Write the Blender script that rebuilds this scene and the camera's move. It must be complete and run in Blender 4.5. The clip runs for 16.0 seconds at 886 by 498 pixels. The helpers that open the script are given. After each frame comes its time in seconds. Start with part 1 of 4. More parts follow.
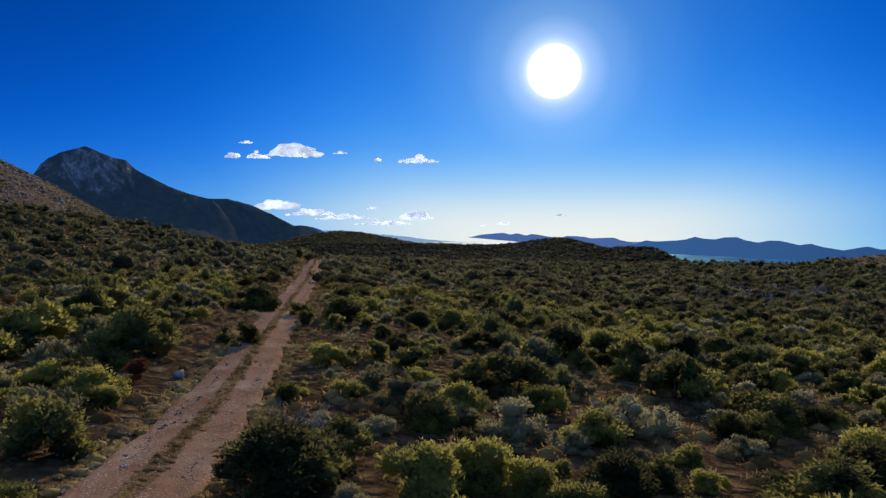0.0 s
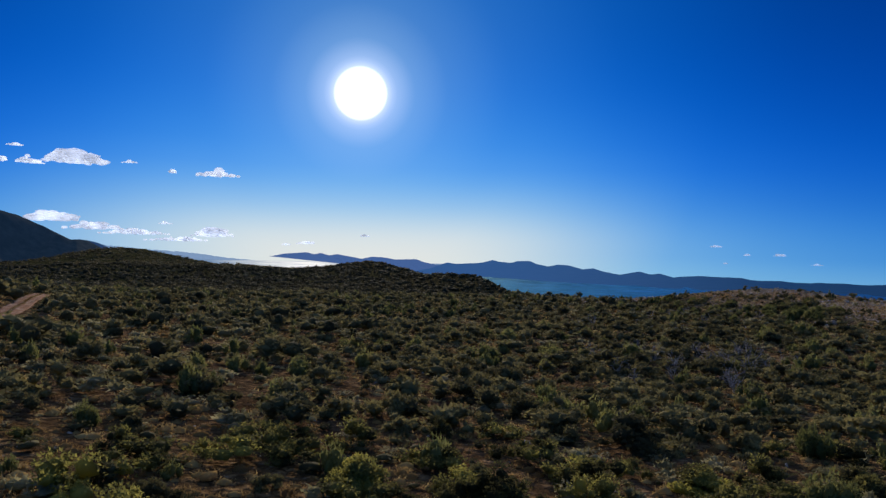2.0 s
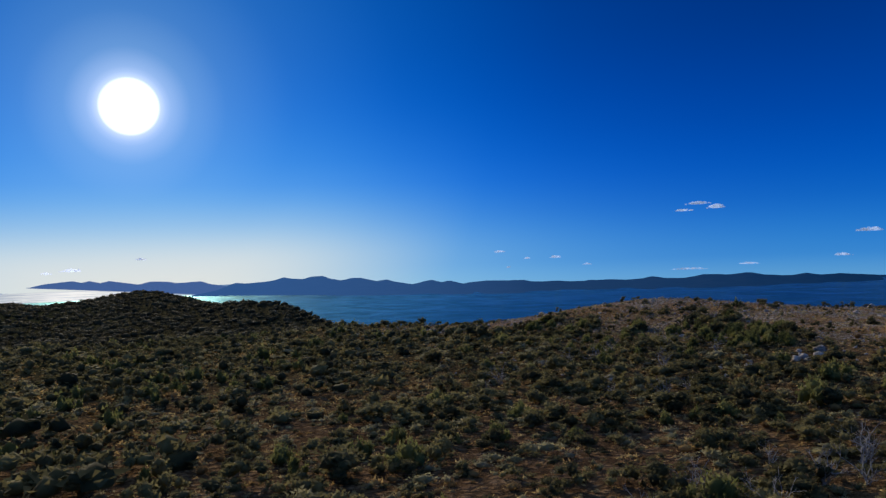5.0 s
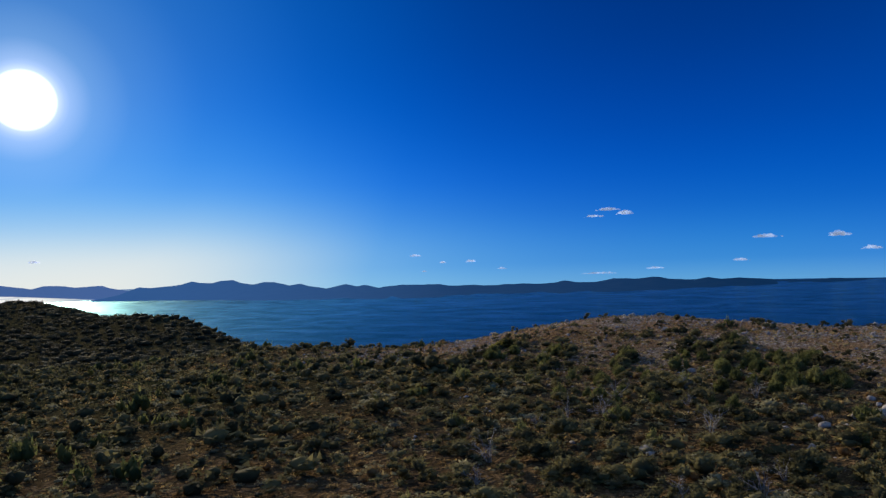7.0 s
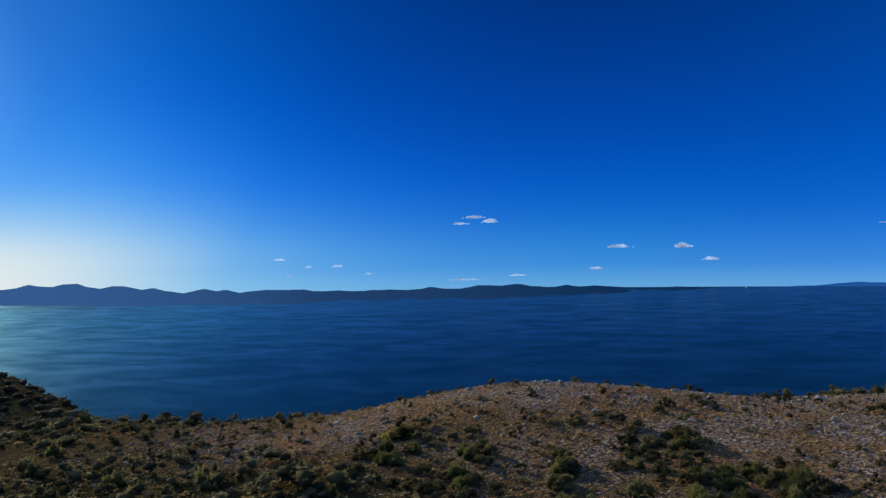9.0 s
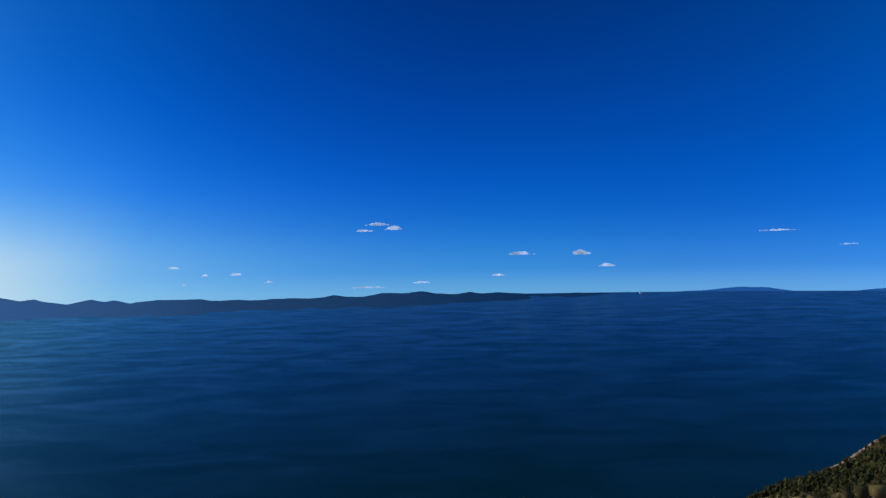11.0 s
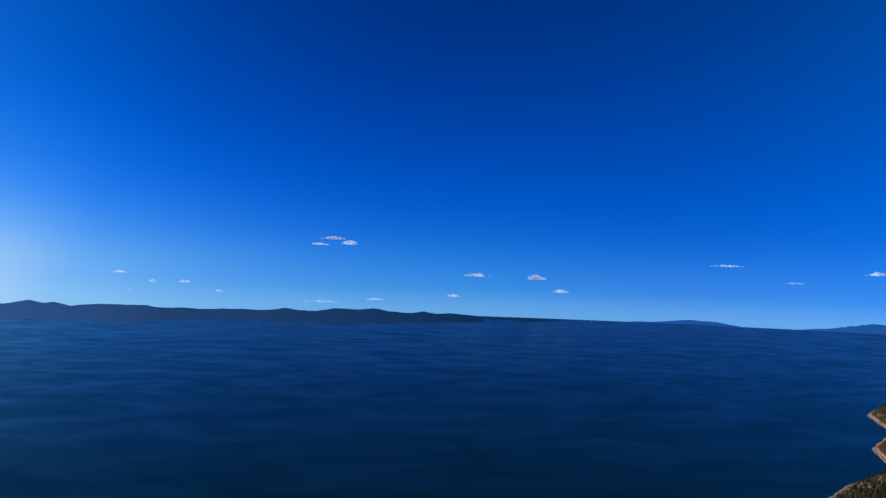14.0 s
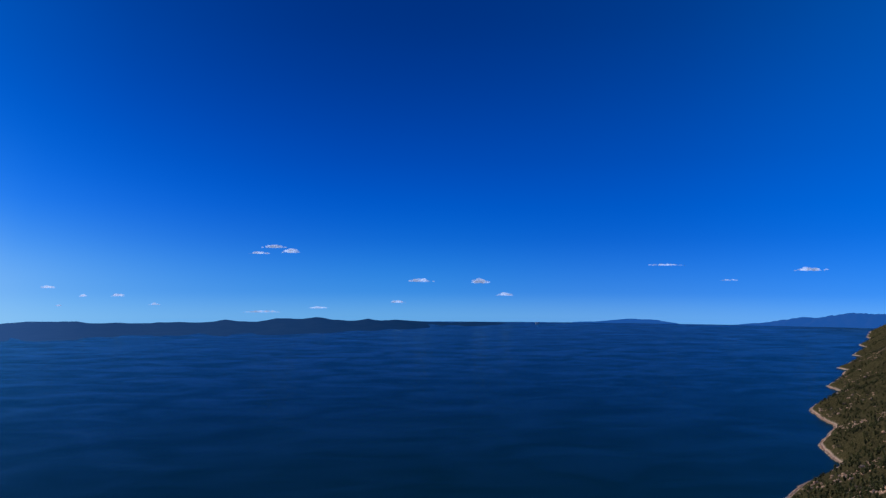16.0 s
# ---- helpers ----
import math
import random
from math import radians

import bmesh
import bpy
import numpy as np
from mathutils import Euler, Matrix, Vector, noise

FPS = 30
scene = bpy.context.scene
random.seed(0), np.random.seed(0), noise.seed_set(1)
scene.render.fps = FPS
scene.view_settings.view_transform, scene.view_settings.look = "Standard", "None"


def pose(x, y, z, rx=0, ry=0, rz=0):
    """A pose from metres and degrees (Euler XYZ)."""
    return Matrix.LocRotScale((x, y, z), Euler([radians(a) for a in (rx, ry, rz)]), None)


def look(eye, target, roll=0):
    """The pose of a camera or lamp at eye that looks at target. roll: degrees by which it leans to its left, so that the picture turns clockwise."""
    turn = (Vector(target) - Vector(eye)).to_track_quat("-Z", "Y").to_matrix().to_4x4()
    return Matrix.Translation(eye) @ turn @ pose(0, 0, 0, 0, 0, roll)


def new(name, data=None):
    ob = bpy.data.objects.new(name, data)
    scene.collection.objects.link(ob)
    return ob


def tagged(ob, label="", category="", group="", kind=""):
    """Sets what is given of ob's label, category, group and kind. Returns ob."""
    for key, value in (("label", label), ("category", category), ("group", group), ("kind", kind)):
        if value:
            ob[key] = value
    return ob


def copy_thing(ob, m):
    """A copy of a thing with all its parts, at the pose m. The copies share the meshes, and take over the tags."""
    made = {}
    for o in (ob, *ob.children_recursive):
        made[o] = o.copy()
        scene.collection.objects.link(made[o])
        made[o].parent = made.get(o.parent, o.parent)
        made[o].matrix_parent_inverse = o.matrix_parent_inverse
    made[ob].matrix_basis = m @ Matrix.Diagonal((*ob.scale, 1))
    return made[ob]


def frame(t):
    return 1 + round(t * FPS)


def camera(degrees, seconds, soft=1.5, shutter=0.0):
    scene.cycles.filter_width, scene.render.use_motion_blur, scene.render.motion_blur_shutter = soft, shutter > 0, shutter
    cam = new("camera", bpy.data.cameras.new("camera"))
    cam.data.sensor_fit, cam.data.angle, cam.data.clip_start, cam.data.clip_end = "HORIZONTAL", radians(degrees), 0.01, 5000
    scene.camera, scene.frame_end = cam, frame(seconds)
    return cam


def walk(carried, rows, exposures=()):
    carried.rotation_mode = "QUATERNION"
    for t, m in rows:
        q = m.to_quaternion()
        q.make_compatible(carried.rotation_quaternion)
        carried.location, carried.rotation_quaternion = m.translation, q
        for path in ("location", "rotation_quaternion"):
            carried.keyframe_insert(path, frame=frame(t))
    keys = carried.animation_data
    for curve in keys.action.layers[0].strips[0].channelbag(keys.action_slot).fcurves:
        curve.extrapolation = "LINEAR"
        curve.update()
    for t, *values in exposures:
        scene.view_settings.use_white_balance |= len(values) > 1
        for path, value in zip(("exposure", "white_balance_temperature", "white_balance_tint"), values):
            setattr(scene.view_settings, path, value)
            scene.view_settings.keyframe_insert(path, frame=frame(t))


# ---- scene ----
cam = camera(62.99, 16.0, soft=1.35)
PATH = [
    (0.0, pose(0.00, 0.00, -0.00, 88.14, 0.11, -0.01)),
    (0.5, pose(-0.14, 9.28, 0.59, 88.54, -0.42, -3.29)),
    (1.0, pose(-0.12, 18.54, 0.97, 88.91, -0.99, -7.26)),
    (1.5, pose(0.40, 27.99, 1.02, 89.43, -1.59, -11.27)),
    (2.0, pose(1.54, 37.43, 1.00, 89.88, -1.24, -15.45)),
    (2.5, pose(3.03, 46.51, 1.10, 89.87, -0.99, -19.24)),
    (3.0, pose(4.68, 55.00, 1.25, 90.17, -0.39, -22.52)),
    (3.5, pose(6.51, 62.70, 1.38, 90.34, -0.10, -25.37)),
    (4.0, pose(8.52, 70.01, 1.59, 90.62, 0.84, -27.97)),
    (6.5, pose(19.46, 100.04, 2.47, 90.89, 1.98, -36.54)),
    (7.0, pose(22.53, 105.35, 3.02, 90.95, 1.78, -38.61)),
    (7.5, pose(25.80, 110.49, 4.17, 90.95, 0.59, -41.67)),
    (8.0, pose(29.20, 115.41, 5.88, 90.84, -0.08, -44.89)),
    (8.5, pose(32.62, 120.05, 7.85, 90.81, 0.33, -47.50)),
    (9.0, pose(36.02, 124.35, 10.09, 91.06, 0.99, -49.16)),
    (9.5, pose(39.30, 128.52, 12.73, 91.21, 1.95, -51.21)),
    (10.0, pose(42.54, 132.32, 15.58, 91.09, 2.16, -53.34)),
    (12.5, pose(55.68, 145.40, 31.16, 92.20, -0.43, -59.60)),
    (13.0, pose(58.43, 149.05, 33.30, 92.48, -0.92, -59.55)),
    (13.5, pose(61.22, 152.90, 35.42, 92.58, -1.31, -60.03)),
    (14.0, pose(64.06, 156.95, 37.53, 92.67, -1.85, -60.48)),
    (14.5, pose(66.96, 161.17, 39.67, 92.74, -1.73, -60.69)),
    (15.0, pose(69.92, 165.56, 41.87, 92.94, -1.66, -61.57)),
    (15.5, pose(72.95, 170.04, 44.18, 93.00, -0.22, -63.57)),
    (16.0, pose(76.00, 174.54, 46.56, 93.06, -0.21, -65.02)),
]
walk(cam, PATH, ((0.0, 0.06, 6500, 10), (1.0, 0.0, 6500, 10), (2.5, -0.13, 6450, 11), (4.0, -0.15, 6400, 11), (6.5, -0.08, 6450, 10), (8.0, 0.02, 6500, 10),
                 (10.0, 0.02, 6550, 9), (12.5, 0.05, 6550, 9), (13.2, 0.05, 6450, 11), (14.0, 0.05, 6200, 16), (16.0, 0.05, 6150, 17)))

# ---- light: low winter sun ahead of the first view, deep blue sky ----
SUN_AZ, SUN_EL = radians(8.7), radians(11.8)          # clockwise from +y, above the horizon
SUN_DIR = Vector((math.sin(SUN_AZ) * math.cos(SUN_EL), math.cos(SUN_AZ) * math.cos(SUN_EL), math.sin(SUN_EL)))
sun = new("sun", bpy.data.lights.new("sun", "SUN"))
sun.data.energy, sun.data.angle, sun.data.color = 3.7, radians(0.6), (1.0, 0.86, 0.66)
LIGHT_EL = SUN_EL + radians(6)                         # the disc is drawn out over some degrees, its light falls from the upper part
LIGHT_DIR = Vector((math.sin(SUN_AZ) * math.cos(LIGHT_EL), math.cos(SUN_AZ) * math.cos(LIGHT_EL), math.sin(LIGHT_EL)))
sun.matrix_world = look((0, 0, 400), Vector((0, 0, 400)) - LIGHT_DIR)

world = bpy.data.worlds.new("sky")
scene.world = world
world.use_nodes = True


def sky_ramp(n, l, fac, stops, kind="B_SPLINE"):
    r = n.new("ShaderNodeValToRGB")
    r.color_ramp.interpolation = kind
    while len(r.color_ramp.elements) < len(stops):
        r.color_ramp.elements.new(0.5)
    for e, (p, c) in zip(r.color_ramp.elements, stops):
        e.position, e.color = p, (*c, 1)
    l.new(fac, r.inputs[0])
    return r.outputs[0]


def sky_sum(n, l, a, b, blend="ADD"):
    m = n.new("ShaderNodeMix")
    m.data_type, m.blend_type = "RGBA", blend
    m.inputs["Factor"].default_value = 1.0
    l.new(a, m.inputs["A"])
    l.new(b, m.inputs["B"])
    return m.outputs["Result"]


def sky_math(n, l, op, a, b=None, c=None):
    m = n.new("ShaderNodeMath")
    m.operation = op
    for k, value in enumerate((a, b, c)):
        if value is None:
            continue
        if isinstance(value, (int, float)):
            m.inputs[k].default_value = value
        else:
            l.new(value, m.inputs[k])
    return m.outputs[0]


def build_sky(nt):
    n, l = nt.nodes, nt.links
    n.clear()
    out = n.new("ShaderNodeOutputWorld")
    bg = n.new("ShaderNodeBackground")
    sky = n.new("ShaderNodeTexSky")
    sky.sky_type, sky.sun_disc = "NISHITA", False
    sky.sun_elevation, sky.sun_rotation = SUN_EL, SUN_AZ
    sky.altitude, sky.air_density, sky.dust_density, sky.ozone_density = 200, 1.0, 0.0, 2.0
    coord = n.new("ShaderNodeTexCoord")
    norm = n.new("ShaderNodeVectorMath")
    norm.operation = "NORMALIZE"
    l.new(coord.outputs["Generated"], norm.inputs[0])
    dot = n.new("ShaderNodeVectorMath")
    dot.operation = "DOT_PRODUCT"
    dot.inputs[1].default_value = SUN_DIR
    l.new(norm.outputs[0], dot.inputs[0])
    apart = sky_math(n, l, "MULTIPLY", sky_math(n, l, "ARCCOSINE", dot.outputs["Value"]), 57.2958 / 90)
    xyz = n.new("ShaderNodeSeparateXYZ")
    l.new(norm.outputs[0], xyz.inputs[0])
    height = sky_math(n, l, "MULTIPLY_ADD", sky_math(n, l, "ARCSINE", xyz.outputs["Z"]), 57.2958 / 60, 2.2 / 60)
    # clear air: pale at the sea's horizon, deep blue higher up
    # the unseen top of the dome is made paler, as added fill light
    air = sky_ramp(n, l, height, ((0.0, (0.14, 0.36, 0.64)), (0.03, (0.03, 0.205, 0.65)), (0.10, (0.0, 0.086, 0.50)), (0.20, (0.0, 0.050, 0.335)),
                                  (0.34, (0.0, 0.023, 0.165)), (0.44, (0.0, 0.020, 0.135)), (0.54, (0.0, 0.024, 0.13)), (0.70, (0.07, 0.11, 0.19)), (0.85, (0.16, 0.21, 0.30)), (1.0, (0.20, 0.25, 0.34))))
    # the brightening towards the sun, its aureole and its disc
    disc = sky_ramp(n, l, apart, ((0.0, (9, 9, 8.6)), (0.0155, (7, 7, 6.8)), (0.0202, (0.75, 0.75, 0.71)), (0.029, (0.28, 0.32, 0.32)), (0.046, (0.080, 0.12, 0.12)), (0.075, (0.014, 0.03, 0.034)), (0.13, (0, 0, 0))), "LINEAR")
    glow = sky_ramp(n, l, apart, ((0.0, (0.10, 0.22, 0.34)), (0.06, (0.062, 0.19, 0.40)), (0.12, (0.018, 0.135, 0.39)), (0.22, (0.0, 0.066, 0.28)), (0.36, (0.0, 0.016, 0.095)), (0.55, (0, 0.0, 0.004)), (0.80, (0, 0.012, 0.05)), (1.0, (0, 0.062, 0.21))))
    low = sky_ramp(n, l, height, ((0.0, (1, 1, 1)), (0.045, (0.92, 0.95, 0.95)), (0.08, (0.64, 0.79, 0.86)), (0.12, (0.32, 0.53, 0.68)), (0.17, (0.08, 0.24, 0.42)), (0.24, (0, 0.03, 0.10)), (0.32, (0, 0, 0)), (1.0, (0, 0, 0))))
    toward = sky_ramp(n, l, apart, ((0.0, (0.95, 0.95, 0.95)), (0.15, (0.90, 0.93, 0.95)), (0.22, (0.50, 0.64, 0.79)), (0.3, (0.10, 0.26, 0.53)), (0.45, (0.02, 0.075, 0.20)), (0.6, (0.0, 0.07, 0.18)), (0.75, (0, 0, 0))))
    haze = sky_ramp(n, l, height, ((0.0, (1.0, 0.90, 0.75)), (0.05, (0.95, 0.90, 0.79)), (0.09, (0.62, 0.73, 0.82)), (0.14, (0.34, 0.56, 0.88)), (1.0, (0.2, 0.4, 0.9))))
    glow = sky_sum(n, l, glow, disc)
    total = sky_sum(n, l, air, glow)
    share = sky_sum(n, l, low, toward, "MULTIPLY")
    total = sky_sum(n, l, total, sky_sum(n, l, share, sky_sum(n, l, haze, total, "SUBTRACT"), "MULTIPLY"))
    scale = n.new("ShaderNodeVectorMath")
    scale.operation = "MULTIPLY"
    scale.inputs[1].default_value = SKY_TINT
    l.new(sky.outputs[0], scale.inputs[0])
    total = sky_sum(n, l, total, scale.outputs[0])
    l.new(total, bg.inputs["Color"])
    bg.inputs["Strength"].default_value = 1.0
    l.new(bg.outputs[0], out.inputs[0])


SKY_TINT = (0.0001, 0.0020, 0.006)
build_sky(world.node_tree)


# ---- materials ----
def material(name, rough=0.9, spec=0.3):
    m = bpy.data.materials.new(name)
    m.use_nodes = True
    b = m.node_tree.nodes["Principled BSDF"]
    b.inputs["Roughness"].default_value = rough
    b.inputs["Specular IOR Level"].default_value = spec
    return m, m.node_tree.nodes, m.node_tree.links, b


def noise_tex(n, l, vec, scale, detail=4, rough=0.55, dist=0.0):
    t = n.new("ShaderNodeTexNoise")
    t.inputs["Scale"].default_value, t.inputs["Detail"].default_value = scale, detail
    t.inputs["Roughness"].default_value, t.inputs["Distortion"].default_value = rough, dist
    l.new(vec, t.inputs["Vector"])
    return t.outputs["Fac"]


def ramp_of(n, l, fac, stops):
    r = n.new("ShaderNodeValToRGB")
    while len(r.color_ramp.elements) < len(stops):
        r.color_ramp.elements.new(0.5)
    for e, (p, c) in zip(r.color_ramp.elements, stops):
        e.position, e.color = p, ((c, c, c, 1) if isinstance(c, (int, float)) else (*c, 1))
    l.new(fac, r.inputs[0])
    return r.outputs[0]


def mixed(n, l, fac, a, b, blend="MIX"):
    m = n.new("ShaderNodeMix")
    m.data_type, m.blend_type = "RGBA", blend
    for value, key in ((fac, "Factor"), (a, "A"), (b, "B")):
        if isinstance(value, (int, float)):
            m.inputs[key].default_value = value
        elif isinstance(value, tuple):
            m.inputs[key].default_value = (*value, 1)
        else:
            l.new(value, m.inputs[key])
    return m.outputs["Result"]


def bumped(n, l, b, height, strength, distance):
    k = n.new("ShaderNodeBump")
    k.inputs["Strength"].default_value, k.inputs["Distance"].default_value = strength, distance
    l.new(height, k.inputs["Height"])
    l.new(k.outputs[0], b.inputs["Normal"])


def place(n):
    return n.new("ShaderNodeNewGeometry").outputs["Position"]


def ground_material():
    m, n, l, b = material("scrubland_soil", 1.0, 0.0)
    p = place(n)
    big = noise_tex(n, l, p, 0.06, 5)
    mid = noise_tex(n, l, p, 0.5, 6, 0.6)
    fine = noise_tex(n, l, p, 5.0, 5, 0.7)
    clod = noise_tex(n, l, p, 1.9, 4, 0.6)
    soil = ramp_of(n, l, mid, ((0.3, (0.11, 0.062, 0.038)), (0.5, (0.205, 0.125, 0.076)), (0.68, (0.32, 0.215, 0.135))))
    straw = ramp_of(n, l, fine, ((0.38, (0.11, 0.062, 0.033)), (0.62, (0.36, 0.235, 0.125))))
    c = mixed(n, l, ramp_of(n, l, big, ((0.42, 0.0), (0.6, 1.0))), soil, straw)
    stones = n.new("ShaderNodeTexVoronoi")
    stones.inputs["Scale"].default_value = 2.6
    l.new(p, stones.inputs["Vector"])
    near = ramp_of(n, l, stones.outputs["Distance"], ((0.18, 1.0), (0.30, 0.0)))
    where = ramp_of(n, l, noise_tex(n, l, p, 0.22, 4), ((0.52, 0.0), (0.64, 0.8)))
    c = mixed(n, l, sky_math(n, l, "MULTIPLY", near, where), c, (0.28, 0.25, 0.22))
    bare = n.new("ShaderNodeAttribute")
    bare.attribute_name = "stony"
    gravel = ramp_of(n, l, noise_tex(n, l, p, 2.4, 8, 0.8), ((0.40, (0.07, 0.042, 0.026)), (0.47, (0.19, 0.128, 0.080)), (0.53, (0.33, 0.265, 0.20)), (0.59, (0.60, 0.56, 0.505))))
    thatch = ramp_of(n, l, noise_tex(n, l, p, 3.5, 6, 0.75), ((0.41, (0.11, 0.056, 0.026)), (0.50, (0.28, 0.165, 0.080)), (0.59, (0.44, 0.29, 0.16))))
    bed = ramp_of(n, l, noise_tex(n, l, p, 0.11, 5, 0.65), ((0.46, 0.0), (0.58, 1.0)))
    c = mixed(n, l, bare.outputs["Fac"], c, mixed(n, l, bed, thatch, gravel))
    # low grass mounds: ground colour multiplied lighter on top, darker in the gaps
    wander = n.new("ShaderNodeVectorMath")
    wander.operation = "ADD"
    jitter = n.new("ShaderNodeTexNoise")
    jitter.inputs["Scale"].default_value, jitter.inputs["Detail"].default_value = 1.1, 2
    l.new(p, jitter.inputs["Vector"])
    l.new(p, wander.inputs[0])
    l.new(jitter.outputs["Color"], wander.inputs[1])
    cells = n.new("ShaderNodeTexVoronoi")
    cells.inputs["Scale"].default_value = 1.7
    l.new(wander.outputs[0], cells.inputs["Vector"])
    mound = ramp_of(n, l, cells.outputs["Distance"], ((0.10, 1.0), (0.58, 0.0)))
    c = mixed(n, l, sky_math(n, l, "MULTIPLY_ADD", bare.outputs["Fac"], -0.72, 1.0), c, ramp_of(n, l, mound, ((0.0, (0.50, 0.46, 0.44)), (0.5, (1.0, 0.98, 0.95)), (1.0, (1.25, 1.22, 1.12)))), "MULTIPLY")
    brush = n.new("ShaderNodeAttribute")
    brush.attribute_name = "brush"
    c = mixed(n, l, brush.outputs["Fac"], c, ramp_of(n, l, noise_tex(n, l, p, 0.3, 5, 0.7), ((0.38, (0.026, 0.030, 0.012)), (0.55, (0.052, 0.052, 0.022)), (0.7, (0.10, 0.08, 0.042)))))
    coast = n.new("ShaderNodeAttribute")
    coast.attribute_name = "waterline"
    c = mixed(n, l, coast.outputs["Fac"], c, ramp_of(n, l, mid, ((0.3, (0.34, 0.24, 0.17)), (0.7, (0.55, 0.44, 0.35)))))
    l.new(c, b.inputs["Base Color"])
    bumped(n, l, b, sky_math(n, l, "MULTIPLY_ADD", mound, 1.5, sky_math(n, l, "MULTIPLY_ADD", clod, 1.3, fine)), 1.0, 0.22)
    return m


def water_material():
    m, n, l, b = material("sea_water", 0.22, 0.34)
    p = place(n)
    along = n.new("ShaderNodeVectorMath")
    along.operation = "DOT_PRODUCT"
    along.inputs[1].default_value = (0.0034, -0.0060, 0)
    across = n.new("ShaderNodeVectorMath")
    across.operation = "DOT_PRODUCT"
    across.inputs[1].default_value = (0.0100, 0.0058, 0)
    l.new(p, along.inputs[0])
    l.new(p, across.inputs[0])
    flow = n.new("ShaderNodeCombineXYZ")
    l.new(along.outputs["Value"], flow.inputs[0])
    l.new(across.outputs["Value"], flow.inputs[1])
    streak = noise_tex(n, l, flow.outputs[0], 1.0, 8, 0.62, 0.9)
    deep = n.new("ShaderNodeBsdfDiffuse")
    deep.inputs["Color"].default_value = (0.0, 0.019, 0.015, 1)
    gloss = n.new("ShaderNodeBsdfGlossy")
    l.new(ramp_of(n, l, streak, ((0.38, (0.215, 0.445, 0.445)), (0.51, (0.28, 0.56, 0.565)), (0.64, (0.345, 0.675, 0.69)))), gloss.inputs["Color"])
    l.new(ramp_of(n, l, streak, ((0.34, 0.215), (0.50, 0.235), (0.66, 0.255))), gloss.inputs["Roughness"])
    waves = n.new("ShaderNodeBump")
    waves.inputs["Strength"].default_value, waves.inputs["Distance"].default_value = 0.10, 0.8
    l.new(noise_tex(n, l, p, 0.35, 6, 0.65), waves.inputs["Height"])
    l.new(waves.outputs[0], gloss.inputs["Normal"])
    edge = n.new("ShaderNodeFresnel")
    edge.inputs["IOR"].default_value = 1.33
    l.new(waves.outputs[0], edge.inputs["Normal"])
    both = n.new("ShaderNodeMixShader")
    l.new(edge.outputs[0], both.inputs["Fac"])
    l.new(deep.outputs[0], both.inputs[1])
    l.new(gloss.outputs[0], both.inputs[2])
    l.new(both.outputs[0], n["Material Output"].inputs["Surface"])
    n.remove(b)
    return m


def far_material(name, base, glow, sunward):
    """Hazy distance: the air's blue is painted on as emission, paler towards the sun."""
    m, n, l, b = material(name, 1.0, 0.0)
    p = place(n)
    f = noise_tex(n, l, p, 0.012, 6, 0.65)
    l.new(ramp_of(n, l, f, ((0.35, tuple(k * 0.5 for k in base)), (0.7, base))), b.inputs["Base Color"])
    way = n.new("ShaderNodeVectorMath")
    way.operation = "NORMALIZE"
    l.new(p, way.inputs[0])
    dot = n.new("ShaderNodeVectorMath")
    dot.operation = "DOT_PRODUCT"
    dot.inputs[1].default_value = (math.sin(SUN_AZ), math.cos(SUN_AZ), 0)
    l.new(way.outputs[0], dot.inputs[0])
    # painted haze: emission colour set by the heading from the sun
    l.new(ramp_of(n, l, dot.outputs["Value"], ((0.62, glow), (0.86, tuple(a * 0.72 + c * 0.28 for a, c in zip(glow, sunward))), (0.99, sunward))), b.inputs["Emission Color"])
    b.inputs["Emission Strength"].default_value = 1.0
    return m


GROUND, WATER = ground_material(), water_material()
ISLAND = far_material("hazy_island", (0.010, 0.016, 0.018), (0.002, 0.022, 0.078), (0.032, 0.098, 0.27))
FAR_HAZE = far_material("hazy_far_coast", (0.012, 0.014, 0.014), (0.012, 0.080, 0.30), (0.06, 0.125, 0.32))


def mountain_material():
    m, n, l, b = material("hazy_mountain_rock", 1.0, 0.0)
    p = place(n)
    steep = n.new("ShaderNodeSeparateXYZ")
    l.new(n.new("ShaderNodeNewGeometry").outputs["Normal"], steep.inputs[0])
    tall = n.new("ShaderNodeVectorMath")
    tall.operation = "MULTIPLY"
    tall.inputs[1].default_value = (1.0, 1.0, 0.3)
    l.new(p, tall.inputs[0])
    high = n.new("ShaderNodeSeparateXYZ")
    l.new(p, high.inputs[0])
    rock = ramp_of(n, l, noise_tex(n, l, tall.outputs[0], 0.05, 8, 0.75), ((0.36, (0.026, 0.026, 0.027)), (0.50, (0.12, 0.117, 0.113)), (0.64, (0.40, 0.39, 0.375))))
    scrub = ramp_of(n, l, noise_tex(n, l, p, 0.03, 6, 0.7), ((0.38, (0.020, 0.023, 0.014)), (0.66, (0.055, 0.054, 0.038))))
    k = sky_math(n, l, "MULTIPLY_ADD", noise_tex(n, l, tall.outputs[0], 0.013, 9, 0.7), 1.0, sky_math(n, l, "MULTIPLY", steep.outputs["Z"], -0.55))
    # bare cliffs near the top, scrub on the lower slopes
    k = sky_math(n, l, "ADD", k, sky_math(n, l, "MULTIPLY_ADD", high.outputs["Z"], 0.0012, -0.235))
    l.new(mixed(n, l, ramp_of(n, l, k, ((0.06, 0.0), (0.17, 1.0))), scrub, rock), b.inputs["Base Color"])
    # the air's blue haze, painted over rock and scrub as weak emission
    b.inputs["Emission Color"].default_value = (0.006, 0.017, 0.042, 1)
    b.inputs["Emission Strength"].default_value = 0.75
    return m


